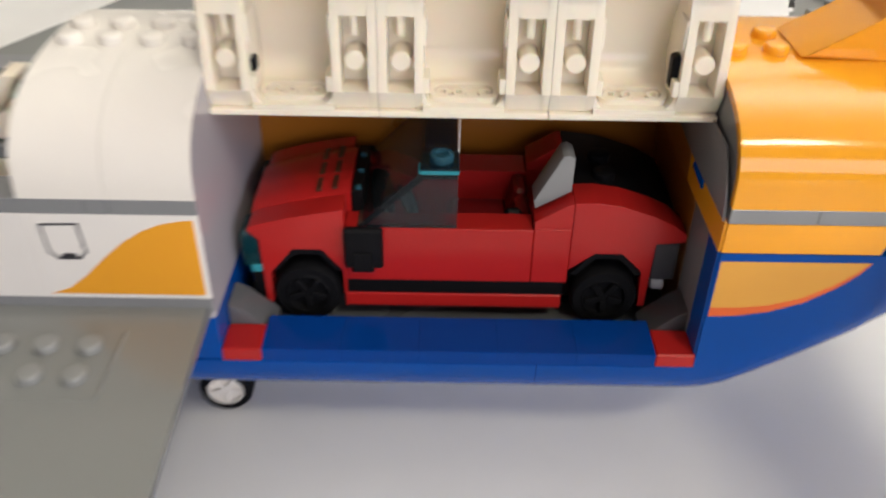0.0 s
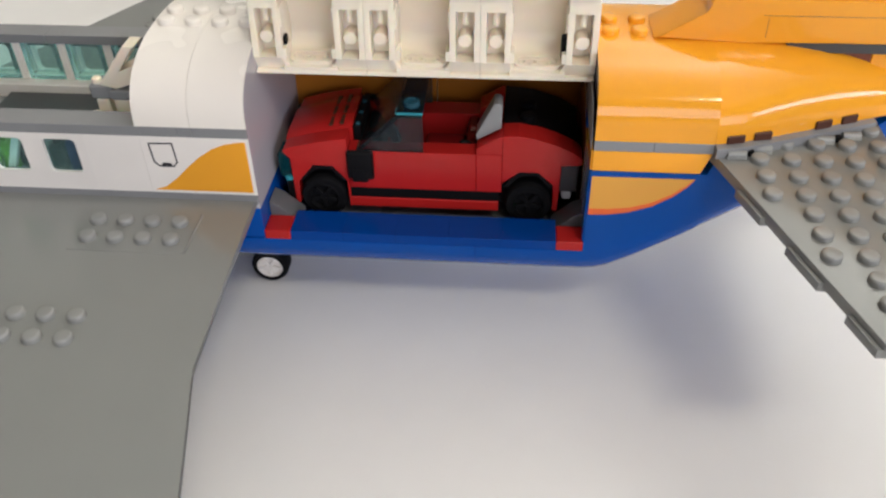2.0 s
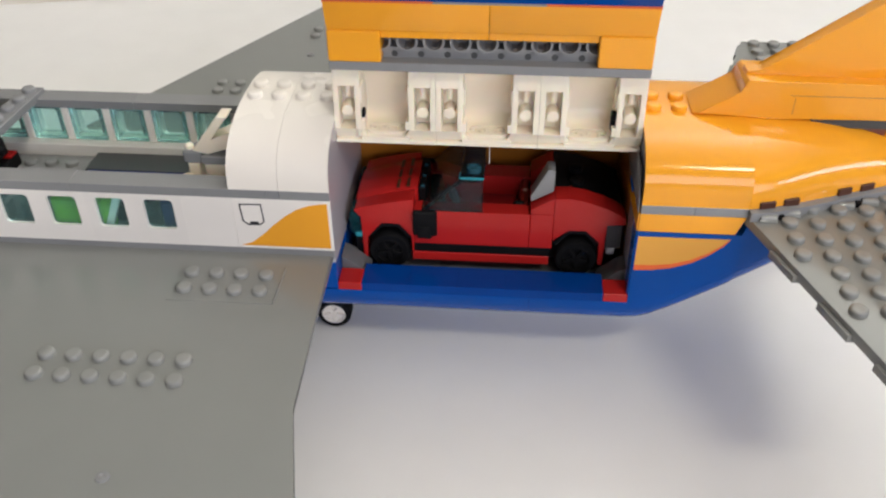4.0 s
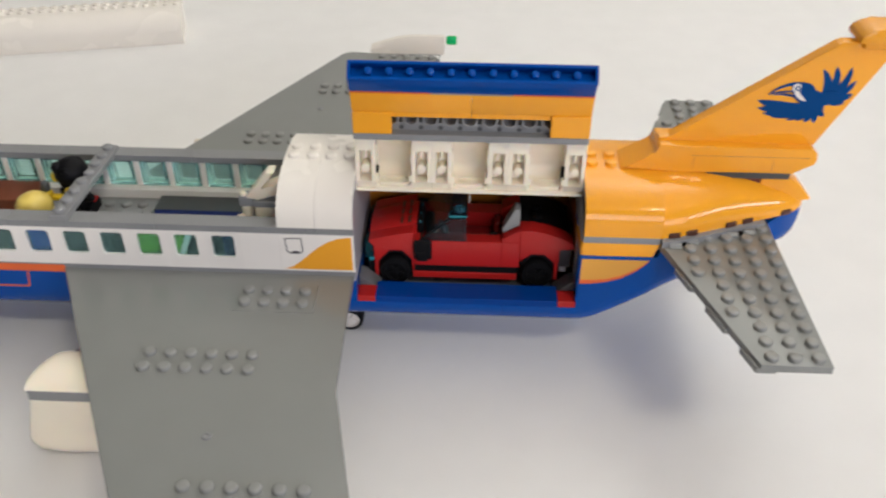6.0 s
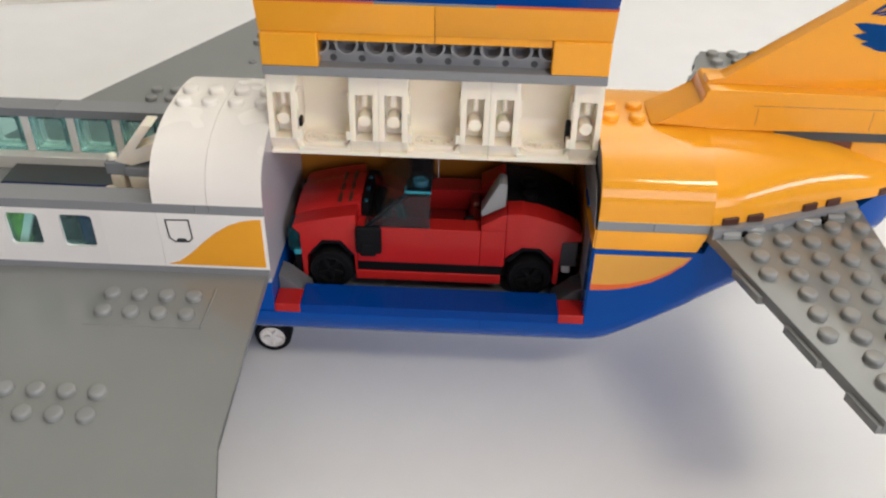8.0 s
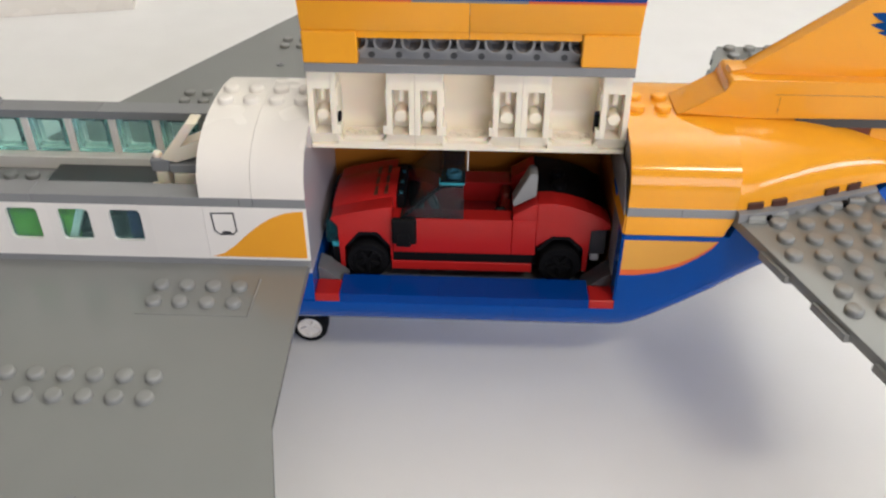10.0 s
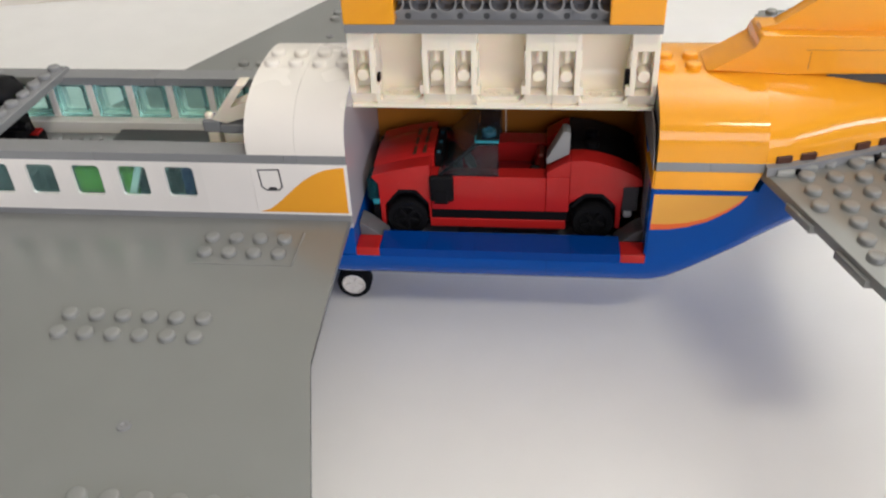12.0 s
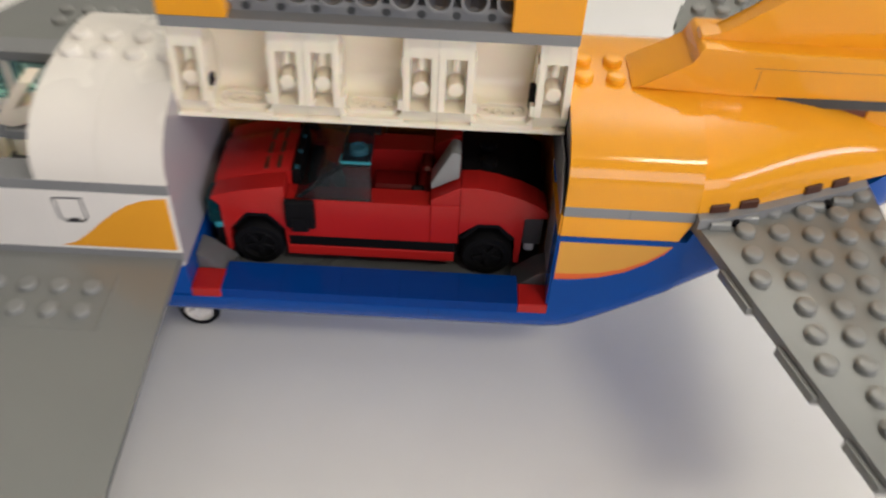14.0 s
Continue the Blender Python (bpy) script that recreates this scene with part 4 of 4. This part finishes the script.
for y0, y1 in ((CY0, CY0 + 8), (CY1 - 8, CY1)):
    near = y0 == CY0
    outer = y0 if near else y1
    bm = B()
    pts = [(24.0, 36.0), (24.0, 60.8), (18.1, 59.8), (11.5, 58.4), (6.4, 57.0), (4.2, 56.3), (3.7, 55.3), (6.2, 53.2), (6.2, 36.4), (7.7, 36.4), (7.7, 44.8), (12.8, 51.1), (19.1, 51.1), (23.4, 45.7), (23.4, 36.0)]
    prism(bm, pts, 1, y0, y1, 0.2)
    part("front_fender", bm, RED, car)
    bm = B()
    # far fender is cut low, as its top is lost in shade
    pts = [(71.2, 46.4), (76.4, 51.1), (82.3, 51.1), (87.0, 46.5), (87.0, 37.0), (88.7, 37.0), (88.7, 53.7), (95.0, 53.9)]
    pts += [(95.0, 56.0), (92.0, 58.3), (87.5, 60.4), (81.0, 62.5), (75.8, 63.4), (71.2, 63.2)] if near else [(71.2, 54.0)]
    prism(bm, pts, 1, y0, y1, 0.2)
    part("rear_fender", bm, RED, car)
    bm = B()
    box(bm, 24.1, 63.2, y0, y0 + 6.5 if near else y1, 43.1, 56.5, 0.2)
    part("door", bm, RED, car)
    bm = B()
    box(bm, 63.3, 71.1, y0, y1, 43.1, 56.8, 0.2)
    part("side_panel", bm, RED, car)
    bm = B()
    prism(bm, [(63.3, 56.9), (71.1, 56.9), (71.1, 63.1), (69.6, 62.5), (63.3, 58.7)], 1, y0, y1, 0.2)
    part("rear_quarter", bm, RED, car)
    bm = B()
    box(bm, 23.6, 70.4, y0 + 0.35, y1 - 0.35, 39.5, 43.1, 0.1)
    part("side_stripe", bm, BLACK, car)
    bm = B()
    box(bm, 23.7, 70.3, y0, y1, 36.0, 39.5, 0.25)
    part("side_skirt", bm, RED, car)
    for arch in ([(7.7, 36.0), (7.7, 44.8), (12.8, 51.0), (19.1, 51.0), (23.4, 45.7), (23.4, 36.0)], [(70.6, 36.0), (71.2, 46.4), (76.4, 51.0), (82.3, 51.0), (87.0, 46.5), (87.0, 36.0)]):
        bm = B()
        prism(bm, arch, 1, y0 + 4.8 if near else y0 + 0.5, y1 - 0.5 if near else y1 - 4.8)
        part("wheel_arch", bm, BLACK, car)
    # dark trim round the arch, a little behind the paint
    for cx in (15.7, 79.4):
        bm = B()
        ya, yb = (outer + 0.3, outer + 4.6) if near else (outer - 4.6, outer - 0.3)
        prism(bm, [(cx - 7.6, 45.3), (cx - 3.0, 50.9), (cx + 3.0, 50.9), (cx + 7.6, 45.5), (cx + 6.4, 45.0), (cx + 2.6, 49.4), (cx - 2.6, 49.4), (cx - 6.4, 45.0)], 1, ya, yb)
        part("arch_trim", bm, BLACK, car)
for yy in (CY0 + 3.0, CY1 - 3.0):
    for xx in (15.3, 79.6):
        toy_wheel(car, xx, yy, ZF + 7.3, 7.3, 6.4, RUBBER)
bm = B()
box(bm, 8, 90, CY0 + 8, CY1 - 8, 35.6, 42.6, 0.3)
part("chassis", bm, BLACK, car)
# hood with a raised middle, vents and dark gap
bm = B()
rings = []
for x, zc, ze in ((3.8, 57.0, 56.2), (8, 58.6, 57.6), (14, 60.4, 59.2), (20, 61.6, 60.4), (25.0, 62.3, 61.2)):
    prof = [(CY0 + 6.4, ze), (CY0 + 8.0, zc - 0.2), (CY0 + 11, zc), (CY1 - 11, zc), (CY1 - 8.0, zc - 0.2), (CY1 - 6.4, ze)]
    rings.append([(x, y, z) for y, z in prof] + [(x, y, 50) for y, z in reversed(prof)])
loft(bm, rings, True)
hood = part("hood", bm, RED, car)
for i in range(3):
    for j in range(2):
        bm = B()
        m = Matrix.Translation((18.2 + 3.4 * j, CY0 + 9.6 + 6.4 * i, 61.25 + 0.65 * j)) @ Matrix.Rotation(radians(-10), 4, "Y")
        box(bm, -0.55, 0.55, -2.6, 2.6, -0.4, 0.06, 0.05, m)
        part("vent", bm, UMBER, hood)
bm = B()
box(bm, 4.2, 9, CY0 + 8, CY1 - 8, 37.5, 50.0, 0.4)
part("grille", bm, BLACK, car)
for yy in (CY0 + 0.4, CY1 - 8.4):
    bm = B()
    box(bm, 1.9, 6.1, yy, yy + 8, 45.6, 54.6, 0.7)
    lamp = part("headlight", bm, TEAL_DARK, car, "teal transparent headlight")
    bm = B()
    box(bm, 3.6, 6.0, yy - 0.3, yy + 1.6, 44.4, 46.6, 0.4)
    part("lamp_edge", bm, RIM, lamp)
    bm = B()
    box(bm, 3.6, 6.1, yy + 0.6, yy + 7.4, 36.6, 44.2, 0.3)
    part("bumper", bm, BLACK, car)
# mirrors, windscreen, cockpit
for yy, out in ((CY0, -1), (CY1, 1)):
    bm = B()
    ya, yb = sorted((yy + 0.2 * out, yy + 2.4 * out))
    box(bm, 24.0, 32.1, ya, yb, 47.6, 57.4, 0.6)
    yc = yy + 2.4 * out
    box(bm, 25.8, 29.8, min(yc, yc + 0.6 * out), max(yc, yc + 0.6 * out), 47.2, 52.0, 0.25)
    box(bm, 25.4, 30.2, ya, yb, 46.6, 48.0, 0.4)
    part("mirror", bm, BLACK, car)
bm = B()
prism(bm, [(26.6, 56.6), (28.2, 56.6), (40.4, 68.2), (47.3, 68.2), (47.3, 69.5), (39.6, 69.5)], 1, CY0 + 0.3, CY1 - 0.3, 0.15)
ws = part("windscreen", bm, SMOKE, car, "smoky transparent windscreen")
for y0 in (CY0 + 0.3, CY1 - 1.5):
    bm = B()
    prism(bm, [(28.3, 56.6), (47.3, 56.6), (47.3, 68.1), (40.4, 68.1)], 1, y0, y0 + 1.2)
    part("side_glass", bm, SMOKE, ws)
bm = B()
box(bm, 39.7, 47.6, CY0 - 0.1, CY0 + 7.8, 69.55, 70.7, 0.3)
part("clear_plate", bm, CYAN, ws, "clear blue plate with one stud")
bm = B()
lathe(bm, [(2.45, 0), (2.45, 1.5), (2.2, 1.75), (1.4, 1.8), (1.3, 1.2), (0.01, 1.2)], (44.0, CY0 + 4.0, 70.5), 2, 20)
part("clear_stud", bm, BEAD, ws)
# thin bright strips painted in as the plate's glowing edge
bm = B()
box(bm, 39.9, 47.5, CY0 - 0.25, CY0 - 0.12, 69.6, 70.4, 0.02)
box(bm, 39.4, 39.68, CY0 + 0.1, CY0 + 3.2, 69.6, 70.3, 0.02)
part("clear_rim", bm, RIM, ws)
# small beads stand for three glints along the windscreen's foot
for k in range(3):
    bm = B()
    lathe(bm, [(0.75, 0), (0.75, 0.5), (0.45, 0.75), (0.01, 0.75)], (26.6, CY0 + 7.4 + 7.0 * k, 61.6), 2, 12)
    part("glass_stud", bm, BEAD, ws)
bm = B()
box(bm, 25.2, 27.6, CY0 + 6.5, CY1 - 6.5, 56.4, 61.6, 0.2)
part("scuttle", bm, BLACK, car)
bm = B()
box(bm, 28, 63, CY0 + 6.6, CY1 - 6.6, 42.6, 45.2, 0.2)
part("cockpit_floor", bm, SHADED_RED, car)
bm = B()
box(bm, 29.5, 33, CY0 + 6.6, CY1 - 6.6, 45.2, 56, 0.3)
part("dashboard", bm, BLACK, car)
for yy in (CY0 + 7.4, CY0 + 16.6):
    bm = B()
    box(bm, 46, 59, yy, yy + 8, 45.2, 49.2, 0.8)
    m = Matrix.Translation((58.5, yy, 48)) @ Matrix.Rotation(radians(12), 4, "Y")
    box(bm, 0, 3.2, 0, 8, 0, 8.5, 0.8, m)
    part("car_seat", bm, SHADED_RED, car, "red car seat with shade put into its colour")
bm = B()
box(bm, 57.6, 61.4, CY0 + 6.8, CY0 + 9.4, 50.0, 56.6, 0.8)
part("seat_bracket", bm, BLACK, car)
bm = B()
lathe(bm, [(3.6, 0), (4.2, 0.5), (3.6, 1.0), (3.0, 0.5), (3.6, 0)], (0, 0, 0), 0, 18)
bmesh.ops.transform(bm, matrix=Matrix.Translation((36.5, CY0 + 11, 56.5)) @ Matrix.Rotation(radians(-30), 4, "Y"), verts=bm.verts[:])
part("steering_wheel", bm, DARK, car)
bm = B()
prism(bm, [(63.4, 60.0), (70.6, 64.2), (70.7, 71.8), (69.4, 72.5), (68.2, 72.2), (63.0, 61.8)], 1, CY0 + 3.0, CY0 + 9.2, 0.25)
part("head_fairing", bm, GREY, car, "grey slope behind the seat")
# black deck runs across the far side to stand for the shade there
bm = B()
prism(bm, [(71.3, 63.3), (80, 62.2), (88, 59.6), (94.2, 56.2), (94.2, 54.1), (71.3, 54.1)], 1, CY0 + 8.1, CY1 - 0.4, 0.2)
part("rear_deck", bm, BLACK, car)
for k in range(2):
    bm = B()
    lathe(bm, [(2.4, 0), (2.4, 1.6), (2.0, 1.8), (0.01, 1.8)], (78.5, CY0 + 12 + 8 * k, 62.4), 2, 16)
    part("deck_stud", bm, BLACK, car)
# tail blocks darker than their grey to stand for the end wall's shade
for yy in (CY0 + 0.5, CY1 - 7.5):
    bm = B()
    box(bm, 88.8, 94.2, yy, yy + 7, 43.8, 53.5, 0.4)
    part("tail_block", bm, INK, car)
    bm = B()
    lathe(bm, [(0.01, 0), (1.5, 0.2), (1.9, 1.0), (1.9, 2.6), (1.4, 3.0), (1.2, 2.4), (0.01, 2.4)], (89.6, yy + 2.6, 41.8), 0, 16)
    part("exhaust", bm, SILVER, car, "silver exhaust pipe")
bm = B()
box(bm, 87.2, 93, CY0 + 7.6, CY1 - 7.6, 36, 52, 0.4)
part("rear_bumper", bm, BLACK, car)

# ---- two seated toy figures in the cabin: plain one-piece shapes ----
def figure(at, hair, body, label, wide):
    x, y, z = at
    bm = B()
    def add(fn, mi):
        k = len(bm.faces)
        fn()
        bm.faces.ensure_lookup_table()
        for f in bm.faces[k:]:
            f.material_index = mi
    add(lambda: prism(bm, [(y - 7, z), (y + 7, z), (y + 5.4, z + 12), (y - 5.4, z + 12)], 0, x - 4, x + 4, 0.6), 1)
    add(lambda: lathe(bm, [(4.6, z + 12), (5.0, z + 13), (5.0, z + 19.5), (4.2, z + 21)], (x - 0.8, y, 0), 2, 20), 1 if hair is BLACK else 2)
    if hair is BLACK:
        add(lambda: box(bm, x - 8.2, x - 4.6, y - 3.0, y + 3.0, z + 13.5, z + 18.0, 0.8), 2)
        add(lambda: box(bm, x - 1.5, x + 2.5, y - 7.4, y - 4.4, z + 9.6, z + 12.6, 0.8), 2)
    else:
        add(lambda: lathe(bm, [(1.9, z + 21.0), (1.9, z + 24.6), (1.4, z + 25.2), (0.01, z + 25.2)], (x + 3.2, y + 9.0, 0), 2, 12), 3)
        add(lambda: box(bm, x + 2.4, x + 5.6, y + 6.0, y + 10.6, z + 17.6, z + 21.0, 0.8), 2)
    add(lambda: lathe(bm, [(0.01, z + 24.5), (3.2 * wide, z + 24.0), (5.6 * wide, z + 22.2), (6.8 * wide, z + 19.5), (6.9 * wide, z + 16.5), (6.2 * wide, z + 15.0), (5.1, z + 14.8)], (x + 0.8, y, 0), 2, 24), 0)
    for a, b, c in ((-3.6, -3.0, 22.0), (3.4, 2.6, 21.6), (1.0, -4.6, 20.8)) if hair is BLACK else ():
        add(lambda: lathe(bm, [(0.01, z + c + 2.3), (1.8, z + c + 1.8), (2.8, z + c), (2.2, z + c - 2)], (x + a, y + b, 0), 2, 14), 0)
    add(lambda: box(bm, x - 9, x - 2, y - 8.5, y - 5.5, z + 7, z + 10, 0.8), 2)
    add(lambda: box(bm, x + 2, x + 12, y - 8.8, y - 5.6, z + 7, z + 10.4, 0.9), 1)
    solo("toy_figure", bm, [hair, body, YELLOW, DARK], label, "toy figure", base=at)


figure((-146, 20, ZW - 1.8), BLOND, BROWN, "small toy figure with pale yellow hair seated in the cabin", 1.14)
figure((-133.6, 36, ZW + 7.0), BLACK, BLACK, "small toy figure with black hair standing in the cabin", 1.1)

# ---- the roof taken off, lying on the table behind ----
lid = thing("toy_roof", (-260, 352, 0), "white toy roof section lifted off and laid on the table", "toy part")
ang = math.atan2(33, 139)
m = Matrix.Translation((-188, 362, 0)) @ Matrix.Rotation(ang, 4, "Z")
bm = B()
nseg = 14
ring = [(0, 0), (0, 10)] + [(20 - 20 * math.cos(math.pi / 2 * i / nseg), 10 + 14 * math.sin(math.pi / 2 * i / nseg)) for i in range(1, nseg + 1)] + [(36, 24), (36, 0)]
loft(bm, [[m @ Vector((x, y, z)) for y, z in ring] for x in (-260, 0)], True)
shell = part("roof_shell", bm, WHITE, lid)
for k in range(32):
    p = m @ Vector((-4 - 8 * k, 24, 24))
    piece("stud", STUD_WHITE, shell, p)
    p = m @ Vector((-4 - 8 * k, 32, 24))
    piece("stud", STUD_WHITE, shell, p)
